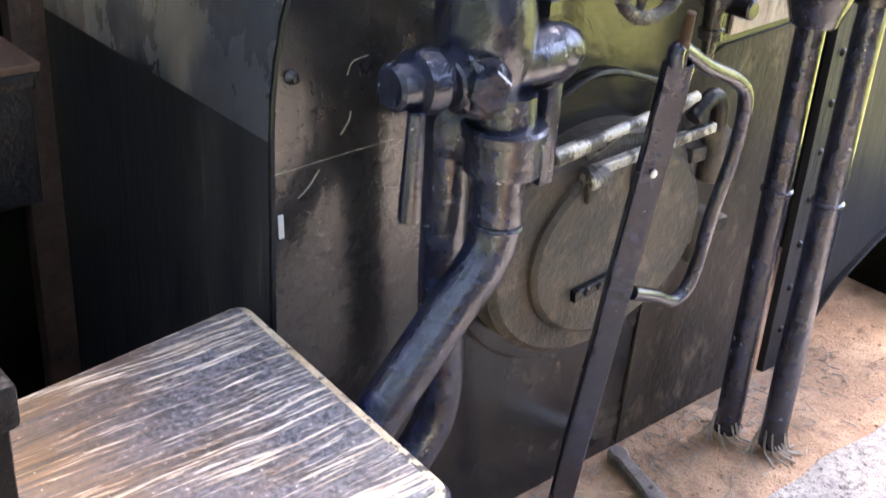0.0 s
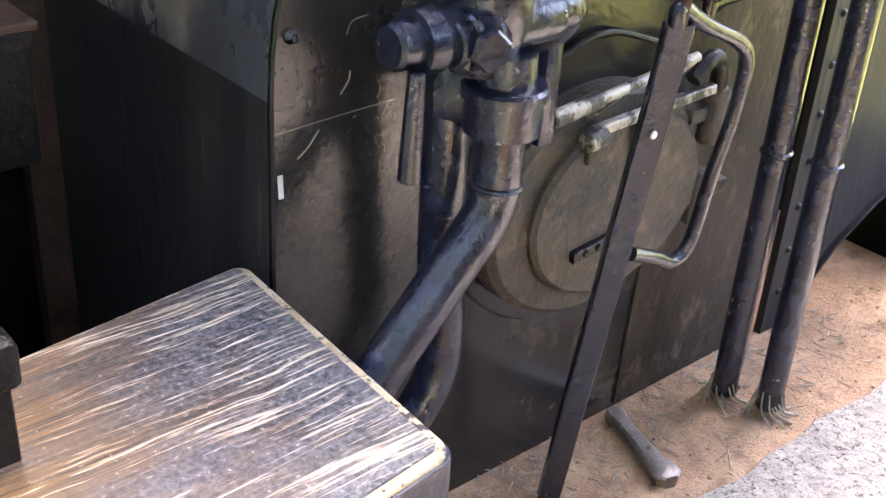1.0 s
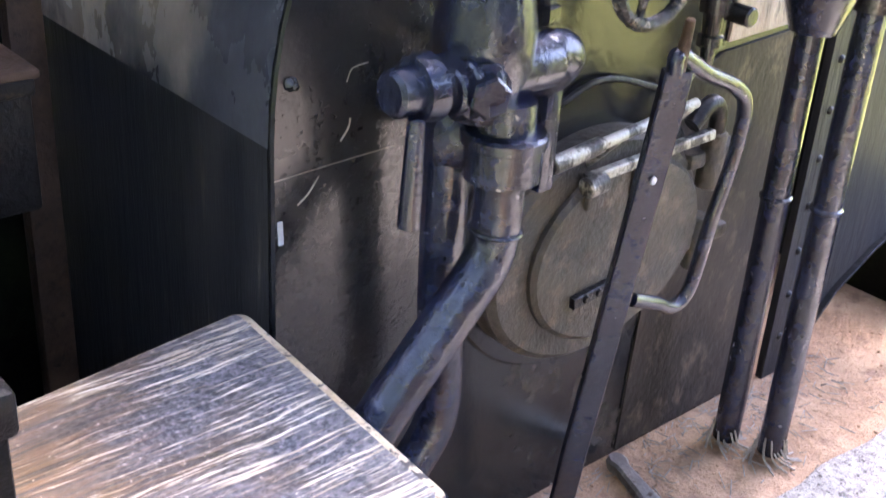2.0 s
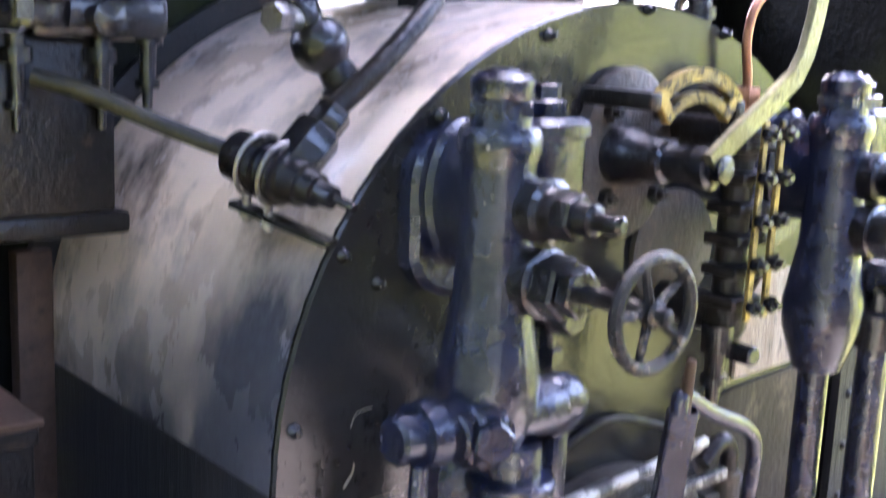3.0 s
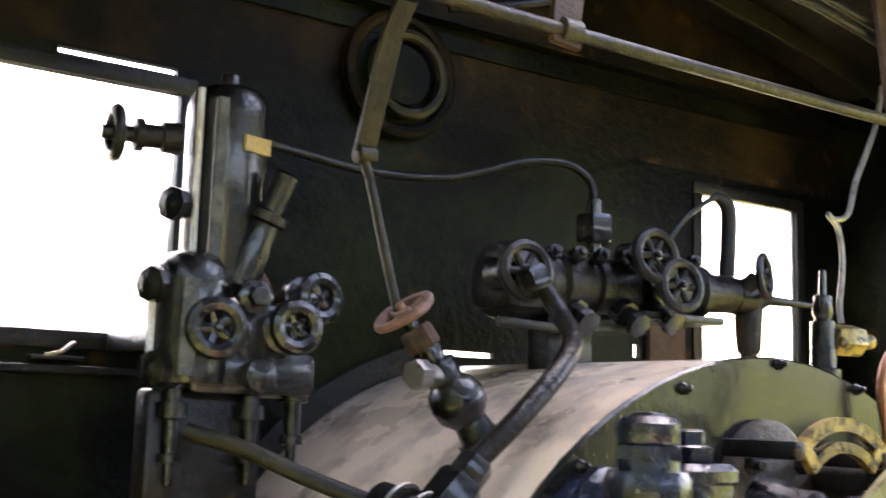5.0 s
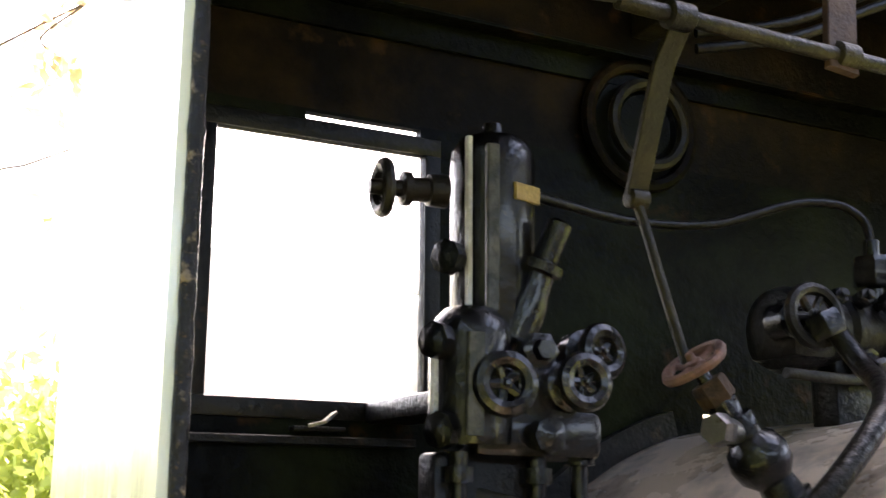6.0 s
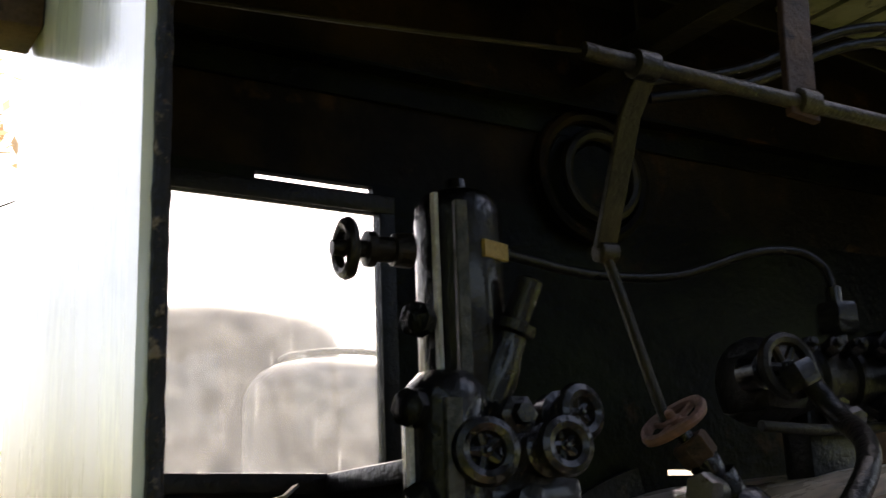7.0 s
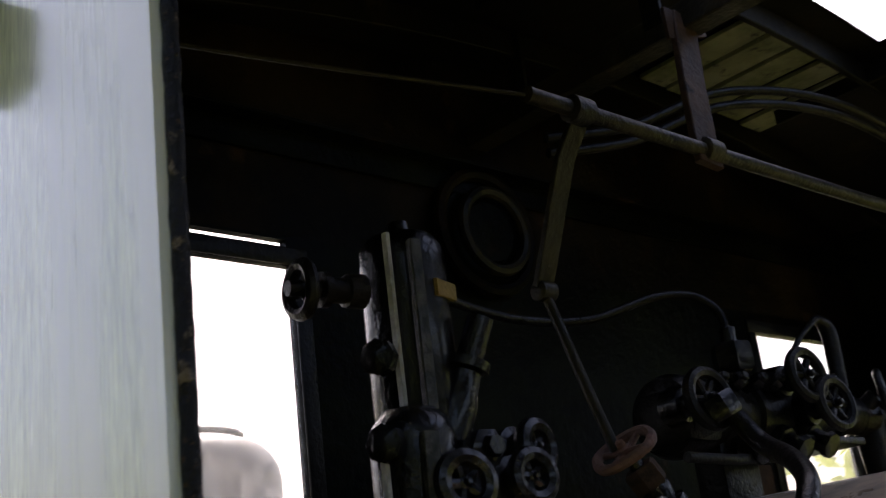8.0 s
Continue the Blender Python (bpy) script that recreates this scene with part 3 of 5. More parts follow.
# dusty plate over the lower corner of the backhead, with a bare patch above it
bm = B()
extrude_outline(bm, [(0.20, 0.012), (0.70, 0.012), (0.70, 0.93), (0.64, 0.968), (0.356, 0.953), (0.24, 0.90)], BACK_Y - 0.001, BACK_Y - 0.006)
part("corner_plate", bm, M_PLATE, boiler, "brown dusty plate over the corner")
bm = B()
extrude_outline(bm, [(0.365, 0.975), (0.62, 0.985), (0.63, 1.10), (0.592, 1.185), (0.50, 1.20), (0.428, 1.178), (0.375, 1.12)], BACK_Y - 0.001, BACK_Y - 0.008)
part("bare_patch", bm, M_TAN, boiler, "bare tan gasket patch")
# grey disc added for a round shadow-like patch; no fitting is known here
bm = B()
lathe(bm, (0.13, BACK_Y - 0.0005, 1.27), (0, -1, 0), [(0, 0.115), (0.012, 0.115), (0.016, 0.108), (0.018, 0.03)], 32)
part("round_patch_disc", bm, M_DOOR, boiler, "grey disc added for a shadow-like round patch")

# domes on the barrel, seen through the window
def dome(y, r, top, name, label):
    d = thing(name, (0, y, Z_BOX + 0.6), label, "dome")
    bm = B()
    h = top - (Z_BOX + 0.62)
    k = min(0.17, r * 0.45)
    prof = [(0, r + 0.06), (0.04, r + 0.03), (0.09, r), (h - k, r)] + [(h - k + k * math.sin(a), r - k + k * math.cos(a)) for a in (0.3, 0.6, 0.9, 1.2, 1.45)] + [(h + 0.012, r * 0.3), (h + 0.014, 0.02)]
    lathe(bm, (0, y, Z_BOX + 0.62), (0, 0, 1), prof, 40)
    part("shell", bm, M_DUSTY, d)
    return d

d1 = dome(4.1, 0.33, 2.27, "sand_dome", "dusty grey sand dome on the boiler barrel")
bm = B()
ring_of(bm, (0, 4.1, 2.285), (0, 0, 1), 0.2, 0.012)
part("lid", bm, M_DUSTY, d1)
dome(5.3, 0.54, 2.66, "steam_dome", "dusty grey steam dome on the boiler barrel")

# ---- fire door ----
door = thing("fire_door", (0, 1.42, 0.58), "oval cast fire door, closed and dusty, in a raised ring", "fire door")
def oval(bm, cx, cz, rx, rz, y0, y1, rim=0.012, n=44):
    rings = []
    for y, s in ((y0, 0.0), (y1 + rim, 0.0), (y1, rim)):
        rings.append([V(cx + (rx - s) * math.cos(2 * math.pi * i / n), y, cz + (rz - s) * math.sin(2 * math.pi * i / n)) for i in range(n)])
    add_rings(bm, rings)
bm = B()
oval(bm, -0.03, 0.66, 0.33, 0.30, 1.419, 1.408, 0.005)
part("ring", bm, M_BACKHEAD, door)
bm = B()
oval(bm, -0.03, 0.64, 0.295, 0.235, 1.408, 1.345, 0.014)
part("frame", bm, M_DOOR, door)
bm = B()
oval(bm, 0.005, 0.635, 0.24, 0.19, 1.346, 1.326, 0.009)
panel = part("door_panel", bm, M_DOOR, door, "worn flat door plate")
bm = B()
rod(bm, (-0.262, 1.29, 0.888), (0.12, 1.29, 0.930), 0.011, 0.010)
rod(bm, (-0.262, 1.29, 0.888), (-0.14, 1.29, 0.902), 0.016)
rod(bm, (0.10, 1.29, 0.928), (0.10, 1.36, 0.85), 0.012)
rod(bm, (-0.1, 1.29, 0.905), (-0.1, 1.37, 0.82), 0.012)
part("handle_bar", bm, M_SCUFF, door, "scuffed white and bright steel bar")
bm = B()
bar(bm, [(-0.14, 1.315, 0.824), (0.22, 1.315, 0.838)], 0.010, 0.010, (0, 0, 1))
rod(bm, (-0.15, 1.305, 0.813), (-0.10, 1.305, 0.817), 0.02)
part("hinge_bar", bm, M_SCUFF, door)
for x in (-0.125, 0.0):
    bm = B()
    block(bm, (x, 1.314, 0.755), (x + 0.045, 1.328, 0.815), 0.006)
    part("hinge_strap", bm, M_DOOR, door)
bm = B()
bar(bm, [(-0.13, 1.320, 0.562), (0.03, 1.320, 0.578)], 0.012, 0.008, (0, 0, 1))
for i in range(4):
    lathe(bm, (-0.10 + 0.035 * i, 1.314, 0.566 + 0.0035 * i), (0, -1, 0), [(0, 0.009), (0.008, 0.007)], 8)
part("latch_bar", bm, M_SOOT, door)
for z in (0.56, 0.75):
    bm = B()
    block(bm, (0.20, 1.335, z), (0.37, 1.415, z + 0.035), 0.008)
    rod(bm, (0.27, 1.34, z - 0.05), (0.27, 1.34, z + 0.075), 0.026)
    part("hinge", bm, M_DOOR, door)
bm = B()
tube(bm, [(0.17, 1.33, 0.86), (0.22, 1.33, 0.895), (0.26, 1.335, 0.87), (0.27, 1.34, 0.80)], 0.018)
part("hinge_hook", bm, M_SOOT, door)
bm = B()
tube(bm, [(-0.2, 1.41, 0.90), (-0.03, 1.405, 0.965), (0.17, 1.41, 0.91)], 0.006, 8)
part("hood", bm, M_SOOT, door)

# ---- combination stand with its valves and pipes, one each side of the boiler ----
def stand():
    cx, cy, bx = -0.475, 1.225, -0.502
    s = thing("valve_stand", (cx, cy, 0.0), "tall glossy black valve stand bolted to the backhead", "valve", "valve stands on the backhead")
    bm = B()   # flange against the backhead
    rings = []
    for y, g in ((1.419, 0.0), (1.39, 0.0), (1.38, 0.012)):
        pts = []
        for i in range(32):
            a = 2 * math.pi * i / 32
            pts.append(V(-0.432 + (0.092 - g) * math.cos(a), y, 1.385 + 0.05 * (1 if math.sin(a) > 0 else -1) + (0.082 - g) * math.sin(a)))
        rings.append(pts)
    add_rings(bm, rings)
    rings = []
    for y, r in ((1.382, 0.075), (1.36, 0.073), (1.35, 0.062), (1.24, 0.055)):
        rings.append([V(-0.44 - 0.055 * (1.382 - y) / 0.142 + r * math.cos(2 * math.pi * i / 24), y, 1.42 + (r + 0.04) * math.sin(2 * math.pi * i / 24)) for i in range(24)])
    add_rings(bm, rings)
    part("flange", bm, M_BLACK, s)
    bm = B()
    prof = [(0, 0.046), (0.03, 0.056), (0.08, 0.072), (0.13, 0.076), (0.18, 0.067), (0.24, 0.057), (0.30, 0.054), (0.42, 0.053), (0.44, 0.055), (0.452, 0.060), (0.474, 0.060), (0.485, 0.054)]
    lathe(bm, (bx, cy, 1.05), (0, 0, 1), prof, 32)
    body = part("body", bm, M_BLACK, s)
    bm = B()
    lathe(bm, (bx, cy, 1.533), (0, 0, 1), [(0, 0.044), (0.035, 0.044), (0.036, 0.038)], 24)
    hexnut(bm, (bx, cy, 1.548), (bx, cy, 1.572), 0.050)
    lathe(bm, (bx, cy, 1.571), (0, 0, 1), [(0, 0.042), (0.004, 0.045), (0.028, 0.045), (0.037, 0.036)], 24)
    lathe(bm, (bx, cy, 1.605), (0, 0, 1), [(0, 0.030), (0.008, 0.024), (0.01, 0.008)], 20)
    part("top_nut", bm, M_BLACK, s)
    # smaller chamber behind, with its own cap
    bm = B()
    rings = []
    for z, r in ((1.41, 0.042), (1.425, 0.05), (1.515, 0.05), (1.52, 0.056), (1.535, 0.056), (1.545, 0.046)):
        rings.append([V(bx + 0.108 + r * (abs(math.cos(a)) ** 0.35) * (1 if math.cos(a) > 0 else -1), cy + 0.025 + r * (abs(math.sin(a)) ** 0.35) * (1 if math.sin(a) > 0 else -1), z) for a in [2 * math.pi * i / 20 for i in range(20)]])
    add_rings(bm, rings)
    part("side_chamber", bm, M_BLACK, s)
    bm = B()
    hexnut(bm, (bx + 0.108, cy + 0.025, 1.544), (bx + 0.108, cy + 0.025, 1.57), 0.036)
    lathe(bm, (bx + 0.108, cy + 0.025, 1.569), (0, 0, 1), [(0, 0.024), (0.02, 0.024), (0.024, 0.018)], 6)
    part("side_nut", bm, M_BLACK, s)
    # two spindles towards the footplate
    bm = B()
    lathe(bm, (cx, cy - 0.05, 1.425), (0, -1, 0), [(0, 0.046), (0.03, 0.046), (0.035, 0.036), (0.06, 0.036)], 20)
    hexnut(bm, (cx, cy - 0.105, 1.425), (cx, cy - 0.135, 1.425), 0.034)
    lathe(bm, (cx, cy - 0.13, 1.425), (0, -1, 0), [(0, 0.024), (0.03, 0.022), (0.032, 0.014), (0.075, 0.013), (0.08, 0.008)], 16)
    part("upper_spindle", bm, M_OILY, s)
    bm = B()
    lathe(bm, (cx, cy - 0.05, 1.325), (0, -1, 0), [(0, 0.05), (0.03, 0.05), (0.035, 0.042)], 20)
    hexnut(bm, (cx, cy - 0.08, 1.325), (cx, cy - 0.125, 1.325), 0.046)
    hexnut(bm, (cx, cy - 0.125, 1.325), (cx, cy - 0.15, 1.325), 0.036)
    rod(bm, (cx, cy - 0.145, 1.325), (cx, cy - 0.275, 1.325), 0.013)
    part("lower_spindle", bm, M_OILY, s)
    handwheel(s, (cx, cy - 0.268, 1.325), (0, -1, 0), 0.072, M_CHIPPED, 0.0095, 5, "handwheel", "worn bright handwheel")
    # cross barrel with cap, collars and bent end
    bm = B()
    lathe(bm, (cx - 0.21, cy - 0.015, 1.120), (1, 0, 0), [(0, 0.028), (0.006, 0.034), (0.04, 0.034), (0.041, 0.046), (0.07, 0.05), (0.072, 0.04), (0.20, 0.045), (0.30, 0.042)], 24)
    tube(bm, [(cx + 0.07, cy - 0.015, 1.120), (cx + 0.10, cy - 0.015, 1.128), (cx + 0.125, cy - 0.01, 1.118), (cx + 0.137, cy + 0.03, 1.08), (cx + 0.137, cy + 0.10, 1.05)], 0.038, 16)
    part("cross_barrel", bm, M_BLACK, s)
    for k, r in ((0.088, 0.036), (0.108, 0.046), (0.126, 0.036), (0.142, 0.05)):
        bm = B()
        lathe(bm, (cx - 0.21 + k, cy - 0.035, 1.115), (1, 0, 0), [(0, r - 0.004), (0.004, r), (0.012, r), (0.015, r - 0.004)], 22)
        part("collar", bm, M_BLACK, s)
    bm = B()
    lathe(bm, (cx - 0.075, cy - 0.045, 1.115), (-0.35, -1, 0), [(0, 0.036), (0.012, 0.042), (0.022, 0.042), (0.024, 0.03)], 18)
    hexnut(bm, V(cx - 0.075, cy - 0.045, 1.115) + V(-0.33, -0.94, 0) * 0.022, V(cx - 0.075, cy - 0.045, 1.115) + V(-0.33, -0.94, 0) * 0.05, 0.032)
    part("gland_nut", bm, M_BLACK, s)
    bm = B()
    rod(bm, (cx - 0.180, cy - 0.04, 1.09), (cx - 0.185, cy - 0.04, 0.925), 0.013, 0.017)
    part("drain_handle", bm, M_BLACK, s)
    bm = B()
    lathe(bm, (cx + 0.01, 1.31, 1.06), (0, 0, -1), [(0, 0.05), (0.04, 0.052), (0.05, 0.056)], 20)
    hexnut(bm, (cx + 0.01, 1.31, 1.02), (cx + 0.01, 1.31, 0.945), 0.062)
    part("rear_union", bm, M_BLACK, s)
    bm = B()
    lathe(bm, (cx, 1.195, 1.08), (0, 0, -1), [(0, 0.044), (0.045, 0.046), (0.047, 0.062), (0.052, 0.067), (0.066, 0.067), (0.07, 0.06), (0.122, 0.06), (0.128, 0.045)], 16)
    part("front_union", bm, M_BLACK, s)
    return s


left = stand()
cx, cy = -0.475, 1.225
bm = B()
tube(bm, [(cx, 1.20, 0.98), (cx + 0.005, 1.20, 0.89), (cx - 0.010, 1.20, 0.815), (cx - 0.075, 1.20, 0.742), (cx - 0.145, 1.20, 0.668), (cx - 0.214, 1.20, 0.595), (cx - 0.29, 1.20, 0.50), (cx - 0.325, 1.20, 0.36), (cx - 0.33, 1.20, 0.0)], 0.040, 20)
ring_of(bm, (cx + 0.003, 1.2, 0.865), (0.06, 0, 1), 0.040, 0.005, 24, 8)
part("feed_pipe", bm, M_BLACK, left, "thick bent black pipe")
bm = B()
tube(bm, [(cx - 0.007, 1.31, 0.97), (cx - 0.004, 1.31, 0.70), (cx + 0.012, 1.31, 0.54), (cx + 0.004, 1.31, 0.44), (cx - 0.045, 1.31, 0.365), (cx - 0.13, 1.30, 0.29), (cx - 0.22, 1.3, 0.2), (cx - 0.25, 1.3, 0.0)], 0.038, 20)
part("drain_pipe", bm, M_BLACK, left)
bm = B()
block(bm, (cx + 0.150, 1.255, 0.865), (cx + 0.185, 1.295, 1.07), 0.006)
part("bracket", bm, M_BLACK, left)
bm = B()
rod(bm, (cx + 0.20, 1.40, 1.22), (cx + 0.20, 1.30, 1.22), 0.035)
hexnut(bm, (cx + 0.20, 1.30, 1.22), (cx + 0.20, 1.27, 1.22), 0.03)
rod(bm, (cx + 0.2, 1.34, 1.30), (cx + 0.2, 1.34, 1.12), 0.022)
hexnut(bm, (cx + 0.2, 1.34, 1.16), (cx + 0.2, 1.34, 1.13), 0.034)
part("test_cock", bm, M_OILY, left)

right = thing("valve_stand", (0.385, cy, 0), "tall black valve stand with two straight pipes to the floor", "valve", "valve stands on the backhead")
for c in [o for o in left.children if o.name.split(".")[0] in ("flange", "body", "top_nut", "side_chamber", "side_nut", "upper_spindle", "lower_spindle")]:
    o = c.copy()
    scene.collection.objects.link(o)
    o.parent = right
for (x, y) in ((0.452, 1.285), (0.492, 1.185)):
    bm = B()
    tube(bm, [(x, y, 1.16), (x, y, 0.02)], 0.031, 18, smooth=False)
    lathe(bm, (x, y, 0.66), (0, 0, -1), [(0, 0.032), (0.004, 0.036), (0.01, 0.036), (0.014, 0.032)], 18)
    p = part("down_pipe", bm, M_BLACK, right)
    bm = B()
    lathe(bm, (x, y, 1.25), (0, 0, -1), [(0, 0.03), (0.02, 0.045), (0.05, 0.048), (0.052, 0.036), (0.09, 0.036), (0.095, 0.05), (0.10, 0.054), (0.165, 0.05), (0.17, 0.036)], 14)
    rod(bm, (x - 0.02, y + 0.03, 1.215), (x - 0.02, y - 0.07, 1.215), 0.024)
    part("union", bm, M_OILY, right)
    bm = B()
    rr = random.Random(int(x * 1000))
    for k in range(26):
        a, e = rr.uniform(0, 6.3), rr.uniform(0.03, 0.075)
        tube(bm, [(x + 0.031 * math.cos(a), y + 0.031 * math.sin(a), rr.uniform(0.02, 0.07)), (x + 0.04 * math.cos(a + 0.3), y + 0.04 * math.sin(a + 0.3), 0.02), (x + e * math.cos(a + 0.8), y + e * math.sin(a + 0.8), 0.004)], 0.0024, 5, n=3)
    tagged(part("lagging", bm, M_DUST, right, "frayed pale lagging at the foot"), kind="stuff")

# ---- regulator ----
reg = thing("regulator", (-0.03, 1.42, 1.46), "regulator with brass quadrant and long worn steel lever", "regulator")
bm = B()
rings = []
for y, g in ((1.419, 0), (1.395, 0), (1.388, 0.01)):
    rings.append([V(-0.035 + (0.115 - g) * math.cos(2 * math.pi * i / 32), y, 1.46 + (0.15 - g) * math.sin(2 * math.pi * i / 32)) for i in range(32)])
add_rings(bm, rings)
part("flange", bm, M_DOOR, reg)
for a in (40, 140, 220, 320):
    bm = B()
    c = V(-0.035 + 0.085 * math.cos(radians(a)), 1.389, 1.46 + 0.115 * math.sin(radians(a)))
    hexnut(bm, c, c + V(0, -0.018, 0), 0.017)
    rod(bm, c, c + V(0, -0.03, 0), 0.009)
    part("stud", bm, M_SOOT, reg)
bm = B()
lathe(bm, (-0.065, 1.39, 1.46), (0, -1, 0), [(0, 0.055), (0.04, 0.05), (0.06, 0.04), (0.11, 0.038), (0.115, 0.03), (0.17, 0.03), (0.172, 0.036), (0.20, 0.036), (0.205, 0.024), (0.225, 0.022), (0.228, 0.012)], 22)
hexnut(bm, (-0.065, 1.185, 1.46), (-0.065, 1.178, 1.46), 0.03)
part("gland", bm, M_OILY, reg)
bm = B()
bar(bm, [(-0.092, 1.178, 1.470), (-0.03, 1.178, 1.512), (0.06, 1.178, 1.567), (0.119, 1.178, 1.606), (0.145, 1.178, 1.645), (0.162, 1.178, 1.70), (0.172, 1.178, 1.75), (0.184, 1.178, 1.79), (0.224, 1.178, 1.824), (0.30, 1.178, 1.864), (0.399, 1.178, 1.916), (0.50, 1.178, 1.966)], 0.018, 0.008, (0.6, 0, -0.8))
part("lever", bm, M_OLIVE, reg, "olive worn steel lever")
bm = B()
QX, QZ = -0.046, 1.462
n = 20
for ra, rb in ((0.133, 0.155), (0.098, 0.116)):
    pts_o = [(QX + rb * math.cos(radians(44 + 92 * i / n)), QZ + rb * math.sin(radians(44 + 92 * i / n))) for i in range(n + 1)]
    pts_i = [(QX + ra * math.cos(radians(44 + 92 * i / n)), QZ + ra * math.sin(radians(44 + 92 * i / n))) for i in range(n + 1)]
    extrude_outline(bm, pts_o + pts_i[::-1], 1.255, 1.24)
for a in (47, 133):
    c, s_ = math.cos(radians(a)), math.sin(radians(a))
    bar(bm, [(QX + 0.100 * c, 1.2475, QZ + 0.100 * s_), (QX + 0.153 * c, 1.2475, QZ + 0.153 * s_)], 0.012, 0.0095, (-s_, 0, c))
part("quadrant", bm, M_BRASS, reg, "yellowed brass quadrant")
for x, z in ((-0.16, 1.56), (0.06, 1.545)):
    bm = B()
    block(bm, (x - 0.014, 1.236, z - 0.012), (x + 0.014, 1.39, z + 0.018), 0.006)
    part("quadrant_bracket", bm, M_SOOT, reg)

# copper pipe beyond the quadrant
cp = thing("copper_pipe", (0.16, 1.38, 1.5), "small bent copper pipe with a brass union", "pipe")
bm = B()
tube(bm, [(0.274, 1.38, 1.555), (0.272, 1.38, 1.595), (0.260, 1.38, 1.654), (0.268, 1.38, 1.706), (0.29, 1.38, 1.738), (0.322, 1.38, 1.762)], 0.009, 10)
part("pipe", bm, M_COPPER, cp)
bm = B()
hexnut(bm, (0.274, 1.38, 1.535), (0.274, 1.38, 1.575), 0.026)
block(bm, (0.25, 1.36, 1.49), (0.30, 1.418, 1.54), 0.006)
part("union", bm, M_COPPER, cp)

# ---- water gauge with its brass straps ----
wg = thing("water_gauge", (0.12, 1.42, 1.3), "black water gauge with two riveted brass straps", "gauge")
for z in (1.50, 1.18):
    bm = B()
    rod(bm, (0.10, 1.418, z), (0.10, 1.25, z), 0.035)
    lathe(bm, (0.10, 1.26, z - 0.04), (0, 0, 1), [(0, 0.03), (0.02, 0.04), (0.06, 0.04), (0.08, 0.03)], 14)
    part("gauge_cock", bm, M_SOOT, wg)
bm = B()
rod(bm, (0.10, 1.26, 1.16), (0.10, 1.26, 1.53), 0.028)
part("column", bm, M_SOOT, wg)
for k in range(6):
    z = 1.20 + 0.055 * k
    bm = B()
    block(bm, (0.055, 1.215, z), (0.145, 1.29, z + 0.022), 0.006)
    part("clamp", bm, M_SOOT, wg)
for x in (0.085, 0.135):
    bm = B()
    bar(bm, [(x, 1.205, 1.185), (x + 0.005, 1.205, 1.53)], 0.007, 0.004, (1, 0, 0))
    st = part("strap", bm, M_BRASS, wg)
    for k in range(5):
        z = 1.21 + 0.075 * k
        bm = B()
        hexnut(bm, (x, 1.20, z), (x, 1.182, z), 0.015)
        rod(bm, (x, 1.19, z), (x, 1.172, z), 0.008)
        part("stud", bm, M_OILY, st)
bm = B()
lathe(bm, (0.07, 1.25, 1.17), (0, 0, -1), [(0, 0.03), (0.05, 0.028), (0.052, 0.02), (0.09, 0.018), (0.092, 0.024), (0.11, 0.024), (0.112, 0.014), (0.17, 0.011)], 12)
rod(bm, (0.10, 1.25, 1.12), (0.10, 1.19, 1.12), 0.018)
part("drain_cock", bm, M_OILY, wg)

# ---- flat iron bar with a loop handle ----
lv = thing("firebar_lever", (-0.124, 1.289, 0.0), "tall flat black iron lever with a loop handle", "lever")
top, bot = V(-0.168, 1.13, 1.09), V(-0.145, 1.285, 0.0)
bm = B()
bar(bm, [bot.lerp(top, k / 8) + V(0.0015 * math.sin(k * 2.1), 0, 0) for k in range(9)], 0.024, 0.011, (0.85, -0.5, 0))
part("bar", bm, M_BLACK, lv)
bm = B()
for k in (0.30, 0.62):
    bar(bm, [bot.lerp(top, k) + V(0.0215, -0.008, 0), bot.lerp(top, k + 0.33) + V(0.0215, -0.008, 0)], 0.0035, 0.010, (0.85, -0.5, 0))
part("worn_edge", bm, M_CHIPPED, lv, "edge rubbed to rust and bare steel")
bm = B()
at = lambda k, dx: bot.lerp(top, k) + V(dx, 0, 0)
tube(bm, [(-0.178, 1.13, 1.085), (-0.172, 1.13, 1.115), (-0.091, 1.135, 1.072), (0.015, 1.14, 1.024), (0.058, 1.145, 0.975), (0.072, 1.16, 0.864), (0.056, 1.17, 0.753), (0.055, 1.19, 0.60), (0.015, 1.195, 0.567), (-0.046, 1.19, 0.598), (-0.12, 1.19, 0.63)], 0.014, 12)
part("loop_handle", bm, M_BLACK, lv, "bent rod handle, paint chipped to rust")
bm = B()
rod(bm, at(0.99, 0.0), at(1.08, -0.004), 0.012, 0.008)
part("pin", bm, M_RUST, lv)
bm = B()
lathe(bm, at(0.82, -0.005) + V(0, -0.012, 0), (0, -1, 0), [(0, 0.008), (0.003, 0.007), (0.004, 0.003)], 10)
part("stud", bm, M_WHITE, lv)

# ---- valves over the boiler shoulder ----
ck = thing("clack_valve", (-0.66, 1.5, 1.43), "oily black check valve clamped over the boiler shoulder", "valve")
a, b = V(-0.695, 1.615, 1.462), V(-0.628, 1.385, 1.405)
d = (b - a).normalized()
bm = B()
lathe(bm, a, d, [(0, 0.03), (0.01, 0.04), (0.06, 0.042), (0.062, 0.047), (0.075, 0.047), (0.077, 0.04), (0.10, 0.04), (0.102, 0.046), (0.115, 0.046), (0.117, 0.036), (0.15, 0.034), (0.152, 0.027), (0.175, 0.026), (0.177, 0.019), (0.205, 0.017), (0.207, 0.008), (0.245, 0.007)], 20)
part("body", bm, M_OILY, ck)
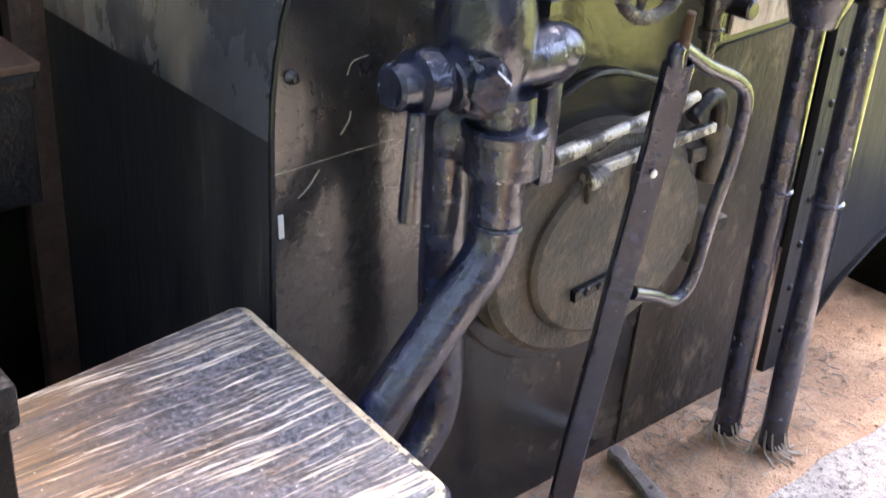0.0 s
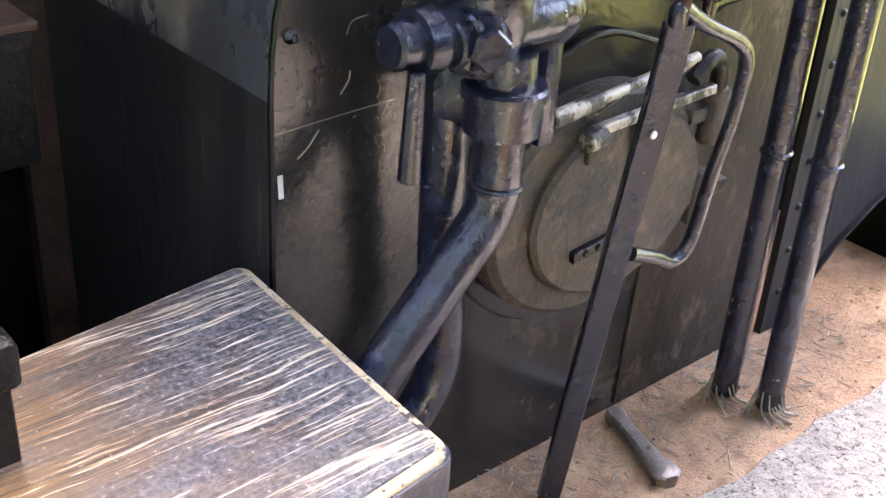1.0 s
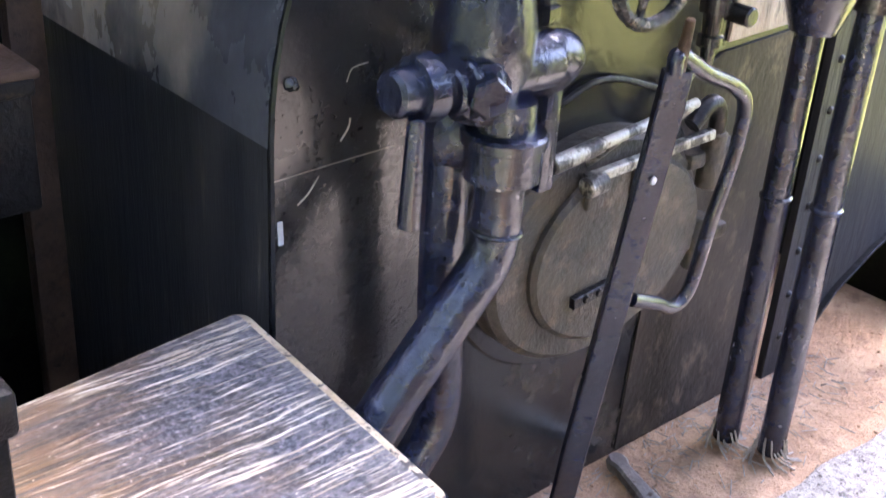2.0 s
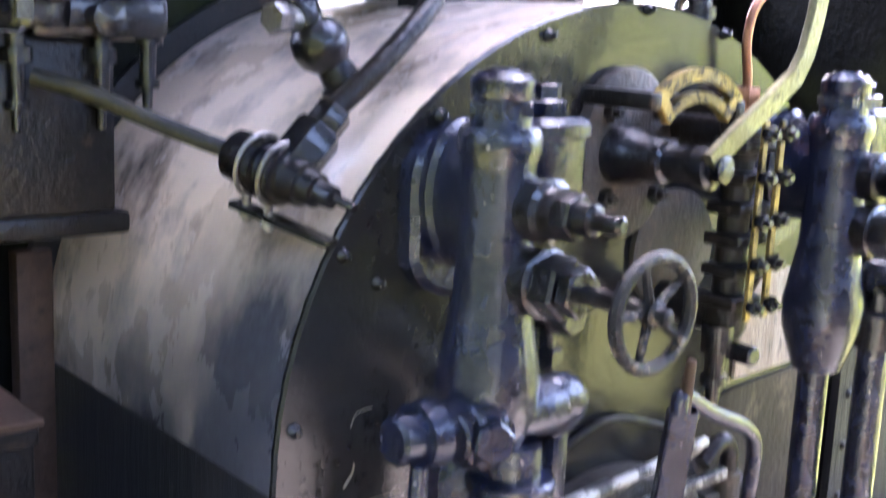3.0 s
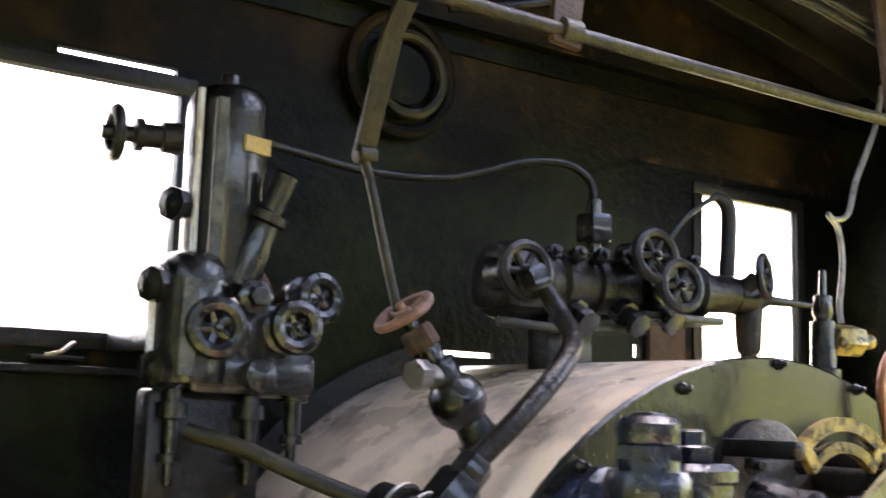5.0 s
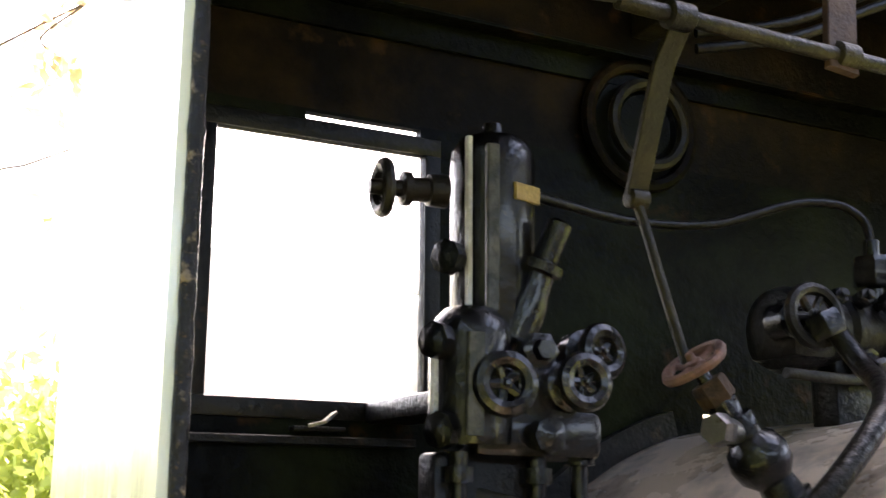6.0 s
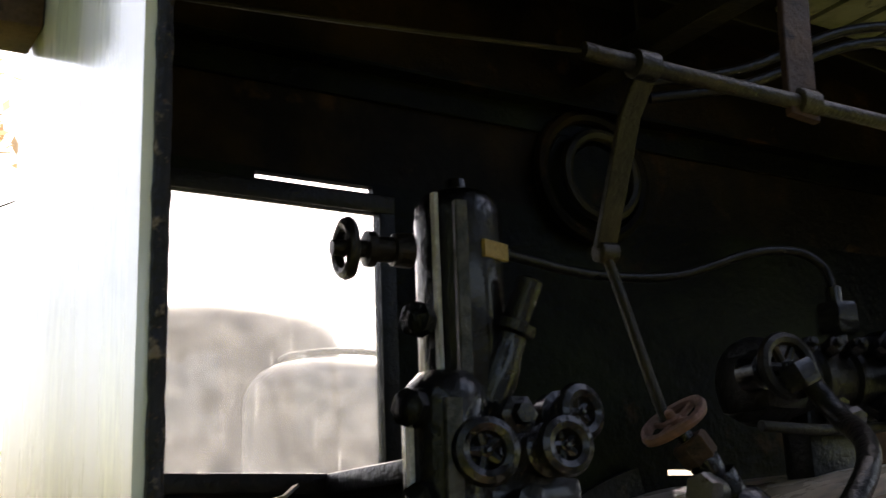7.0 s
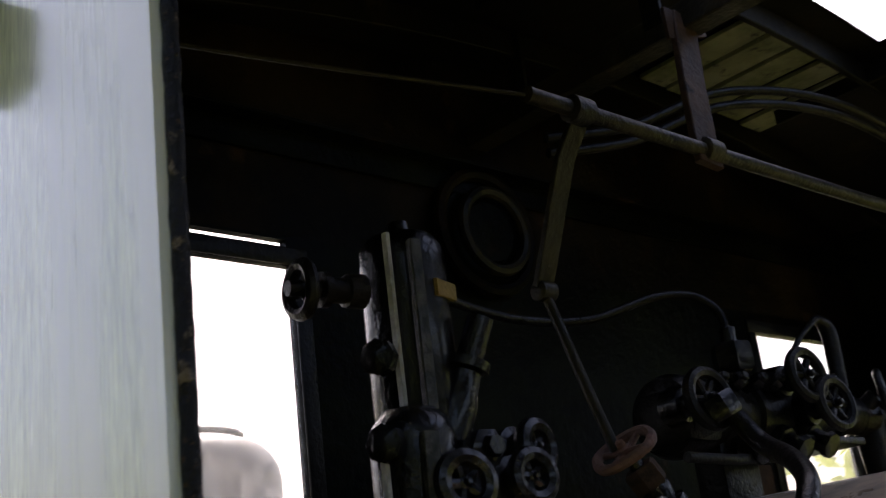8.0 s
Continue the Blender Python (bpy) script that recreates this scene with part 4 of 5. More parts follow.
for k in (0.055, 0.10):
    bm = B()
    ring_of(bm, a + d * k, d, 0.049, 0.004, 24, 6)
    rod(bm, a + d * k + V(-0.02, 0, -0.045), a + d * k + V(-0.02, 0, -0.085), 0.007)
    hexnut(bm, a + d * k + V(-0.02, 0, -0.065), a + d * k + V(-0.02, 0, -0.078), 0.013)
    part("clamp", bm, M_STEEL, ck)
bm = B()
bar(bm, [a + d * 0.03 + V(-0.02, 0, -0.066), a + d * 0.22 + V(-0.015, 0, -0.06)], 0.014, 0.005, (1, 0, 0))
part("clamp_bar", bm, M_OILY, ck)
bm = B()
tube(bm, [(-0.93, 1.80, 1.565), (-0.86, 1.74, 1.54), (-0.78, 1.68, 1.50), (-0.70, 1.62, 1.465)], 0.014, 12)
part("oil_pipe", bm, M_GRIME, ck)
bm = B()
e0 = V(-0.625, 1.52, 1.475)
hexnut(bm, e0 + V(-0.03, 0, -0.03), e0 + V(0.025, -0.005, 0.03), 0.04)
hexnut(bm, e0 + V(0.02, -0.005, 0.025), e0 + V(0.05, -0.008, 0.06), 0.03)
part("elbow", bm, M_OILY, ck)
bm = B()
tube(bm, [(-0.575, 1.515, 1.535), (-0.50, 1.51, 1.60), (-0.40, 1.53, 1.68), (-0.31, 1.60, 1.735), (-0.262, 1.68, 1.78), (-0.27, 1.715, 1.83), (-0.285, 1.725, 1.86)], 0.0185, 14)
part("steam_pipe", bm, M_SOOT, ck)
bm = B()
hexnut(bm, (-0.285, 1.725, 1.835), (-0.30, 1.735, 1.875), 0.033)
part("union", bm, M_OILY, ck)

tap = thing("blower_valve", (-0.47, 1.69, 1.6), "oily valve on the boiler top with a faded red handwheel", "valve")
t0, t1 = V(-0.455, 1.68, 1.575), V(-0.575, 1.725, 1.765)
d = (t1 - t0).normalized()
bm = B()
lathe(bm, t0 - d * 0.03, d, [(0, 0.04), (0.02, 0.042), (0.022, 0.034), (0.05, 0.03), (0.07, 0.046), (0.095, 0.05), (0.12, 0.042), (0.13, 0.03), (0.15, 0.034), (0.165, 0.034), (0.17, 0.022), (0.19, 0.026), (0.205, 0.024), (0.208, 0.014), (0.25, 0.012)], 20)
part("body", bm, M_OILY, tap)
bm = B()
hexnut(bm, t0 + d * 0.11 + V(-0.05, -0.02, 0), t0 + d * 0.11 + V(-0.085, -0.035, 0.0), 0.026)
rod(bm, t0 + d * 0.11, t0 + d * 0.11 + V(-0.055, -0.022, 0), 0.02)
part("side_nut", bm, M_STEEL, tap)
bm = B()
hexnut(bm, t0 + d * 0.165, t0 + d * 0.205, 0.03)
part("gland_nut", bm, M_RUST, tap)
handwheel(tap, t1 + d * 0.01, d + V(-0.1, -0.18, 0.0), 0.05, M_REDWHEEL, 0.009, 4, "handwheel", "faded red handwheel", lobes=4)

# ---- lubricator ----
lub = thing("lubricator", (-0.86, 1.87, 1.62), "oily black hydrostatic lubricator with sight glasses and small handwheels", "lubricator")
bm = B()
lathe(bm, (-0.845, 1.90, 1.80), (0, 0, 1), [(0, 0.062), (0.02, 0.07), (0.30, 0.07), (0.325, 0.068), (0.345, 0.055), (0.355, 0.03), (0.36, 0.018), (0.375, 0.016)], 28)
part("reservoir", bm, M_OILY, lub)
bm = B()
lathe(bm, (-0.925, 1.83, 1.64), (0, 0, 1), [(0, 0.06), (0.02, 0.064), (0.16, 0.064), (0.185, 0.058), (0.205, 0.04), (0.212, 0.012)], 26)
part("lower_bowl", bm, M_OILY, lub)
bm = B()
bar(bm, [(-0.895, 1.815, 1.845), (-0.893, 1.815, 2.11)], 0.010, 0.008, (1, -0.2, 0))
part("sight_glass", bm, M_CREAM, lub)
bm = B()
bar(bm, [(-0.955, 1.762, 1.65), (-0.952, 1.762, 1.80)], 0.013, 0.007, (1, -0.2, 0))
part("sight_glass", bm, M_CREAM, lub)
# white strips stand in for bright sky showing past the lubricator
for z0, z1, xx, yy in ((1.83, 2.13, -0.917, 1.85), (1.65, 1.82, -0.993, 1.815)):
    bm = B()
    bar(bm, [(xx, yy, z0), (xx, yy, z1)], 0.006, 0.004, (0, 1, 0))
    part("bright_gap_strip", bm, M_WHITE, lub)
bm = B()
bar(bm, [(-0.845, 1.828, 2.045), (-0.79, 1.846, 2.045)], 0.014, 0.004, (0, 0, 1))
part("label_plate", bm, M_YPLATE, lub, "yellow painted label patch")
bm = B()
block(bm, (-0.93, 1.80, 1.62), (-0.70, 1.88, 1.70), 0.02)
block(bm, (-0.86, 1.80, 1.66), (-0.74, 1.87, 1.78), 0.03)
part("valve_chest", bm, M_OILY, lub)
bm = B()
lathe(bm, (-0.93, 1.905, 2.05), (-1, 0.12, -0.03), [(0, 0.028), (0.03, 0.026), (0.032, 0.02), (0.06, 0.02), (0.062, 0.028), (0.075, 0.028), (0.078, 0.014), (0.13, 0.012)], 14)
part("top_spindle", bm, M_SOOT, lub)
handwheel(lub, (-1.035, 1.92, 2.046), (-1, 0.12, -0.03), 0.038, M_SOOT, 0.011, 3, "handwheel", "", 3)
for i, (c, ax, R) in enumerate((((-0.915, 1.74, 1.725), (-0.25, -1, 0.05), 0.04), ((-0.775, 1.745, 1.735), (-0.1, -1, 0.05), 0.036), ((-0.71, 1.79, 1.79), (0.1, -1, 0.05), 0.036))):
    bm = B()
    cc, dd = Vector(c), Vector(ax).normalized()
    lathe(bm, cc - dd * 0.10, dd, [(0, 0.03), (0.03, 0.032), (0.035, 0.04), (0.06, 0.042), (0.065, 0.03), (0.085, 0.026), (0.09, 0.016)], 16)
    part("valve_neck", bm, M_OILY, lub)
    handwheel(lub, c, ax, R * 0.92, M_OILY, 0.0135, 5, "handwheel", "")
bm = B()
lathe(bm, (-0.835, 1.82, 1.78), (-0.1, -1, 0), [(0, 0.022), (0.04, 0.024), (0.042, 0.03), (0.06, 0.03), (0.064, 0.018), (0.08, 0.015)], 6)
part("plug", bm, M_OILY, lub)
bm = B()
lathe(bm, (-0.83, 1.86, 1.81), (0.32, -0.25, 1), [(0, 0.036), (0.06, 0.034), (0.08, 0.028), (0.11, 0.026), (0.115, 0.036), (0.13, 0.036), (0.135, 0.022), (0.20, 0.022), (0.205, 0.015)], 14)
part("filler_neck", bm, M_OILY, lub)
bm = B()
lathe(bm, (-0.80, 1.93, 1.79), (0.5, -0.9, 0.1), [(0, 0.055), (0.04, 0.058), (0.05, 0.045)], 20)
part("flange", bm, M_RUST, lub)
for c, ax in (((-0.94, 1.86, 1.93), (-1, -0.5, 0)), ((-0.985, 1.81, 1.79), (-1, -0.5, 0)), ((-0.98, 1.80, 1.66), (-1, -0.5, -0.1)), ((-0.82, 1.79, 1.655), (0, -1, 0))):
    bm = B()
    lathe(bm, V(*c) - V(*ax).normalized() * 0.02, ax, [(0, 0.02), (0.02, 0.02), (0.022, 0.028), (0.042, 0.028), (0.045, 0.016), (0.05, 0.008)], 8)
    part("plug", bm, M_OILY, lub)
for x, y, z in ((-0.945, 1.83, 1.63), (-0.81, 1.83, 1.63), (-0.725, 1.84, 1.66)):
    bm = B()
    lathe(bm, (x, y, z), (0, 0, -1), [(0, 0.016), (0.02, 0.016), (0.022, 0.026), (0.045, 0.026), (0.047, 0.015), (0.10, 0.014), (0.102, 0.02), (0.115, 0.02), (0.117, 0.009), (0.15, 0.008)], 10)
    part("drip_pipe", bm, M_OILY, lub)
for lo, hi in (((-0.98, 1.84, 1.342), (-0.78, 1.90, 1.63)), ((-0.98, 1.86, 1.30), (-0.745, 2.29, 1.34)), ((-0.90, 1.90, 1.70), (-0.80, 2.295, 1.74))):
    bm = B()
    block(bm, lo, hi, 0.01)
    part("bracket", bm, M_SOOT, lub)

# ---- steam manifold along the top of the boiler ----
man = thing("steam_manifold", (0, 1.86, 1.88), "sooty cast steam manifold with small handwheels across the boiler", "manifold")
bm = B()
lathe(bm, (-0.295, 1.86, 1.885), (1, 0, 0.04), [(0, 0.05), (0.008, 0.072), (0.03, 0.08), (0.08, 0.078), (0.09, 0.066), (0.14, 0.064), (0.15, 0.074), (0.17, 0.074), (0.18, 0.06), (0.24, 0.058), (0.245, 0.068), (0.26, 0.068), (0.265, 0.058), (0.38, 0.058), (0.385, 0.075), (0.41, 0.075), (0.42, 0.055), (0.55, 0.05), (0.56, 0.06), (0.58, 0.06), (0.59, 0.045), (0.69, 0.042), (0.70, 0.02)], 26)
part("body", bm, M_SOOT, man)
bm = B()
block(bm, (-0.17, 1.83, 1.68), (-0.05, 1.90, 1.86), 0.01)
part("foot", bm, M_SOOT, man)
bm = B()
block(bm, (0.05, 1.79, 1.832), (0.30, 1.92, 1.848), 0.004)
part("foot_plate", bm, M_SOOT, man)
bm = B()
block(bm, (-0.305, 1.79, 1.822), (-0.185, 1.93, 1.945), 0.035)
part("end_box", bm, M_SOOT, man)
for (x, y, z), R in (((-0.30, 1.745, 1.893), 0.052), ((0.035, 1.74, 1.955), 0.05), ((0.092, 1.725, 1.897), 0.05)):
    bm = B()
    lathe(bm, (x, y + 0.09, z), (0, -1, 0), [(0, 0.034), (0.04, 0.032), (0.042, 0.024), (0.07, 0.022), (0.072, 0.01), (0.10, 0.01)], 14)
    part("spindle", bm, M_OILY, man)
    handwheel(man, (x, y, z), (-0.1, -1, 0.1), R * 0.95, M_SOOT, 0.0115, 6, "handwheel", "")
bm = B()
lathe(bm, (0.40, 1.86, 1.91), (1, 0, 0), [(0, 0.04), (0.05, 0.045), (0.06, 0.03), (0.10, 0.028), (0.13, 0.012), (0.2, 0.01), (0.32, 0.008)], 14)
rod(bm, (0.46, 1.86, 1.91), (0.46, 1.86, 1.78), 0.036, 0.028)
rod(bm, (0.46, 1.86, 1.79), (0.46, 1.86, 1.70), 0.02)
rod(bm, (0.41, 1.86, 1.91), (0.43, 1.81, 1.95), 0.02)
part("branch", bm, M_SOOT, man)
handwheel(man, (0.445, 1.80, 1.955), (0.45, -1, 0.1), 0.046, M_SOOT, 0.0095, 5, "handwheel", "")
bm = B()
tube(bm, [(0.195, 1.86, 1.965), (0.212, 1.88, 2.009), (0.269, 1.88, 2.076), (0.342, 1.88, 2.124), (0.38, 1.88, 2.139), (0.415, 1.88, 2.114), (0.415, 1.88, 2.04), (0.408, 1.88, 1.95)], lambda k: 0.007 + 0.012 * min(1, max(0, (k - 0.45) * 4)), 12)
part("swan_pipe", bm, M_SOOT, man)
bm = B()
hexnut(bm, (-0.025, 1.86, 1.985), (-0.025, 1.86, 2.045), 0.042)
rod(bm, (-0.025, 1.86, 1.95), (-0.025, 1.86, 2.08), 0.016)
part("gauge_union", bm, M_OILY, man)
bm = B()
tube(bm, [(-0.025, 1.86, 2.07), (-0.03, 1.87, 2.12), (-0.07, 1.90, 2.155), (-0.16, 1.93, 2.15), (-0.32, 1.97, 2.10), (-0.50, 1.99, 2.09), (-0.68, 1.97, 2.10), (-0.79, 1.93, 2.10)], 0.009, 10)
part("thin_pipe", bm, M_SOOT, man)

for k in range(7):
    bm = B()
    x = -0.20 + 0.065 * k
    hexnut(bm, (x, 1.80, 1.935 + 0.003 * k), (x, 1.775, 1.945 + 0.003 * k), 0.017)
    rod(bm, (x, 1.82, 1.93 + 0.003 * k), (x, 1.765, 1.948 + 0.003 * k), 0.009)
    part("stud", bm, M_OILY, man)
for x, z in ((-0.12, 1.845), (0.02, 1.85), (0.12, 1.86)):
    bm = B()
    lathe(bm, (x, 1.83, z), (0, -0.8, -0.5), [(0, 0.03), (0.03, 0.03), (0.032, 0.022), (0.06, 0.022), (0.062, 0.028), (0.075, 0.026), (0.078, 0.012)], 8)
    part("drain_plug", bm, M_OILY, man)
bm = B()
tube(bm, [(-0.32, 1.80, 1.80), (-0.20, 1.79, 1.795), (-0.08, 1.80, 1.80), (0.05, 1.82, 1.81)], 0.010, 10)
part("drain_rail", bm, M_GRIME, man)

man.location.z -= 0.02
bm = B()
block(bm, (0.565, WALL_Y - 0.02, 1.735), (0.70, WALL_Y - 0.001, 1.865), 0.003)
solo("wall_patch", bm, M_RUST, "rusty patch plate on the front wall", "wall plate", kind="structure")

# pressure fitting beside the far window
pf = thing("pressure_cock", (0.60, 1.76, 1.7), "small black cock with a brass union and looped pipe", "cock")
bm = B()
lathe(bm, (0.60, 1.76, 1.60), (0, 0, 1), [(0, 0.03), (0.10, 0.03), (0.105, 0.04), (0.13, 0.04), (0.135, 0.03), (0.24, 0.028), (0.245, 0.018), (0.26, 0.024), (0.30, 0.02), (0.302, 0.009), (0.36, 0.008)], 12)
part("body", bm, M_OILY, pf)
bm = B()
hexnut(bm, (0.62, 1.75, 1.80), (0.70, 1.735, 1.80), 0.038)
rod(bm, (0.70, 1.735, 1.80), (0.74, 1.73, 1.80), 0.018)
part("union", bm, M_BRASS, pf)
bm = B()
tube(bm, [(0.655, 1.75, 1.84), (0.662, 1.76, 1.88), (0.676, 1.76, 1.98), (0.664, 1.76, 2.06), (0.627, 1.76, 2.095), (0.645, 1.76, 2.085), (0.70, 1.76, 2.105), (0.734, 1.76, 2.19), (0.775, 1.76, 2.26), (0.822, 1.76, 2.35), (0.85, 1.76, 2.45)], 0.007, 8)
part("loop_pipe", bm, M_STEEL, pf)

# ---- whistle rod, hangers and roof framing ----
wr = thing("whistle_rod", (0, 1.65, 2.31), "long rusty whistle rod hung under the roof", "rod")
bm = B()
tube(bm, [(-0.76, 1.655, 2.32), (-0.6, 1.65, 2.315), (0.3, 1.65, 2.313), (1.3, 1.65, 2.32)], 0.014, 12)
part("shaft", bm, M_GRIME, wr)
bm = B()
tube(bm, [(-1.41, 2.0, 2.44), (-1.1, 1.85, 2.385), (-0.75, 1.656, 2.32)], 0.004, 6)
part("pull_wire", bm, M_GRIME, wr)
bm = B()
bar(bm, [(-0.632, 1.645, 2.33), (-0.64, 1.70, 2.25), (-0.628, 1.80, 2.06)], 0.020, 0.006, (1, 0, 0))
part("crank", bm, M_GRIME, wr)
bm = B()
lathe(bm, (-0.645, 1.80, 2.052), (1, 0, 0), [(0, 0.014), (0.003, 0.018), (0.035, 0.018), (0.038, 0.014)], 12)
tube(bm, [(-0.628, 1.80, 2.05), (-0.618, 1.79, 2.0), (-0.600, 1.765, 1.88), (-0.585, 1.74, 1.775)], 0.009, 10)
part("link", bm, M_GRIME, wr)
for x in (-0.67, -0.31):
    bm = B()
    lathe(bm, (x, 1.65, 2.315), (1, 0, 0), [(0, 0.018), (0.004, 0.024), (0.045, 0.024), (0.05, 0.018)], 12)
    part("collar", bm, M_GRIME, wr)
bm = B()
bar(bm, [(-0.295, 1.65, 2.285), (-0.290, 1.655, 2.34), (-0.265, 1.67, 2.47), (-0.238, 1.68, 2.625)], 0.034, 0.008, (1, 0, 0))
extrude_outline(bm, [(-0.30, 2.56), (-0.17, 2.60), (-0.17, 2.63), (-0.30, 2.63)], 1.675, 1.683)
part("hanger", bm, M_RUST, wr)
bm = B()
bar(bm, [(0.75, 1.65, 2.29), (0.75, 1.66, 2.34), (0.75, 1.70, 2.74)], 0.03, 0.008, (1, 0, 0))
part("hanger", bm, M_RUST, wr)

bm = B()
bar(bm, [(-1.40, 2.292, 2.50), (1.40, 2.292, 2.50)], 0.03, 0.005, (0, 0, 1))
bar(bm, [(-1.40, 2.27, 2.528), (1.40, 2.27, 2.528)], 0.028, 0.004, (0, 1, 0))
solo("wall_angle", bm, M_WALL, "rusty angle iron along the front wall", "angle iron", kind="structure")
for y in (1.74, 2.12):
    bm = B()
    n = 18
    pts = [(-1.40 + 2.80 * i / n, y, roof_z(-1.40 + 2.80 * i / n) - 0.035) for i in range(n + 1)]
    bar(bm, pts, 0.03, 0.008, (0, 0, 1))
    solo("roof_hoop", bm, M_ROOF, "soot-black curved roof hoop", "roof hoop", "roof hoops")
for x in (-0.47, 0.63):
    bm = B()
    bar(bm, [(x, 0.65, roof_z(x) - 0.03), (x, 2.0, roof_z(x) - 0.03)], 0.03, 0.008, (0, 0, 1))
    solo("vent_rail", bm, M_ROOF, "dark rail beside the roof vent", "rail", "vent rails")
# boards carry the vent light in their own colour
for k in range(5):
    bm = B()
    x0 = 0.24 + 0.105 * k
    bar(bm, [(x0, 1.76, roof_z(x0) - 0.012 - 0.002 * (k % 2)), (x0, 2.10, roof_z(x0) - 0.012)], 0.049, 0.006, (1, 0, 0))
    solo("roof_board", bm, M_PALEROOF, "roof board coloured pale green as if lit from the vent", "board", "roof boards")
# longitudinal angle iron that carries the rod hangers
beam = thing("roof_beam", (-0.24, 1.6, 2.62), "sooty angle-iron beam slung under the cab roof", "beam")
bm = B()
bar(bm, [(-0.24, 0.60, 2.625), (-0.25, 2.295, 2.625)], 0.028, 0.004, (0, 0, 1))
bar(bm, [(-0.213, 0.60, 2.60), (-0.223, 2.295, 2.60)], 0.028, 0.004, (1, 0, 0))
part("angle", bm, M_GRIME, beam)
for y in (1.74, 2.12):
    bm = B()
    bar(bm, [(-0.246, y, 2.63), (-0.246, y, roof_z(0.25) - 0.01)], 0.024, 0.005, (0, 1, 0))
    part("strut", bm, M_ROOF, beam)
# cables looped under the roof
for k, dz in enumerate((0.0, 0.035)):
    bm = B()
    tube(bm, [(-0.30, 2.02, 2.46 + dz), (-0.10, 1.95, 2.50 + dz), (0.15, 1.85, 2.60 + dz), (0.45, 1.75, 2.60 + dz), (0.8, 1.7, 2.52 + dz)], 0.011, 10)
    solo("roof_cable", bm, M_SOOT, "black cable looped under the roof", "cable", "roof cables")

# round escutcheon on the upper front wall
es = thing("pipe_collar", (-0.252, 2.3, 2.380), "round black wall collar with nested rings", "wall fitting")
bm = B()
ring_of(bm, (-0.252, 2.278, 2.380), (0, -1, 0), 0.139, 0.016, 40, 8)
part("outer_ring", bm, M_WALLTOP, es)
bm = B()
ring_of(bm, (-0.240, 2.262, 2.380), (0, -1, 0), 0.094, 0.014, 36, 8)
part("inner_ring", bm, M_GRIME, es)
bm = B()
lathe(bm, (-0.245, 2.299, 2.380), (0, -1, 0), [(0, 0.12), (0.01, 0.12), (0.011, 0.075), (0.03, 0.07), (0.031, 0.01)], 30)
part("plate", bm, M_WALL, es)

# ---- left side: seat, shelf, small brackets ----
seat = thing("seat_box", (-1.09, 1.16, 0.0), "wooden seat box with worn black paint and pale wood showing", "seat")
zs = 0.705


def rounded_slab(bm, x0, x1, y0, y1, z0, z1, r, edge=0.004, n=6):
    """A board with rounded corners in plan and a small edge radius."""
    rings = []
    for z, s in ((z0, 0.0), (z1 - edge, 0.0), (z1 - edge * 0.3, edge * 0.3), (z1, edge)):
        pts = []
        for cx_, cy_, a0 in ((x1 - r, y1 - r, 0), (x0 + r, y1 - r, 90), (x0 + r, y0 + r, 180), (x1 - r, y0 + r, 270)):
            for i in range(n + 1):
                a = radians(a0 + 90 * i / n)
                pts.append(V(cx_ + (r - s) * math.cos(a), cy_ + (r - s) * math.sin(a), z))
        rings.append(pts)
    for ring in rings:
        for p in ring:
            dx, dy = p.x + 0.768, p.y - 1.456
            p.x += 0.055 * dy
            p.y += 0.125 * dx
    add_rings(bm, rings)


bm = B()
rounded_slab(bm, -1.42, -0.768, 0.890, 1.456, zs - 0.075, zs - 0.010, 0.03)
part("seat_board", bm, M_BLACK, seat, "black painted seat board")
bm = B()
rounded_slab(bm, -1.415, -0.774, 0.896, 1.450, zs - 0.012, zs - 0.004, 0.028, 0.003)
part("worn_edge", bm, M_PALE, seat, "pale bare wood along the edge")
bm = B()
rounded_slab(bm, -1.41, -0.789, 0.913, 1.443, zs - 0.006, zs, 0.012, 0.002)
part("seat_panel", bm, M_WOOD, seat, "worn streaked seat panel")
bm = B()
rounded_slab(bm, -1.40, -0.80, 0.93, 1.43, 0.0, zs - 0.075, 0.008)
part("box", bm, M_SOOT, seat)
arm = thing("seat_rail", (-1.268, 1.2, 0.705), "upright black iron bar beside the seat", "rail")
bm = B()
bar(bm, [(-1.268, 1.2, zs), (-1.268, 1.2, 0.84)], 0.022, 0.010, (1, 0, 0))
block(bm, (-1.33, 1.17, 0.82), (-1.235, 1.23, 0.885), 0.012)
part("post", bm, M_SOOT, arm)
sh = thing("wall_shelf", (-1.08, 1.95, 0.95), "dark steel shelf box with a worn edge", "shelf")
bm = B()
block(bm, (-1.42, 1.75, 1.0), (-0.952, 1.80, 1.03), 0.006)
block(bm, (-1.42, 1.76, 0.80), (-0.955, 2.29, 1.01), 0.01)
part("box", bm, M_SOOT, sh)
bm = B()
block(bm, (-1.42, 1.745, 1.03), (-0.945, 2.29, 1.045), 0.004)
part("lid", bm, M_RUST, sh, "rust-edged steel lid")
bm = B()
block(bm, (-0.80, 2.25, 0.0), (-0.728, 2.297, 1.2), 0.004)
solo("boiler_flange_strip", bm, M_RUST, "rusty vertical angle beside the boiler", "angle iron", kind="structure")
# sill ledge below the window
bm = B()
bar(bm, [(-1.40, 2.285, 1.665), (-0.80, 2.285, 1.665)], 0.012, 0.008, (0, 1, 0))
solo("sill_ledge", bm, M_SOOT, "sooty ledge under the cab window", "ledge", kind="structure")

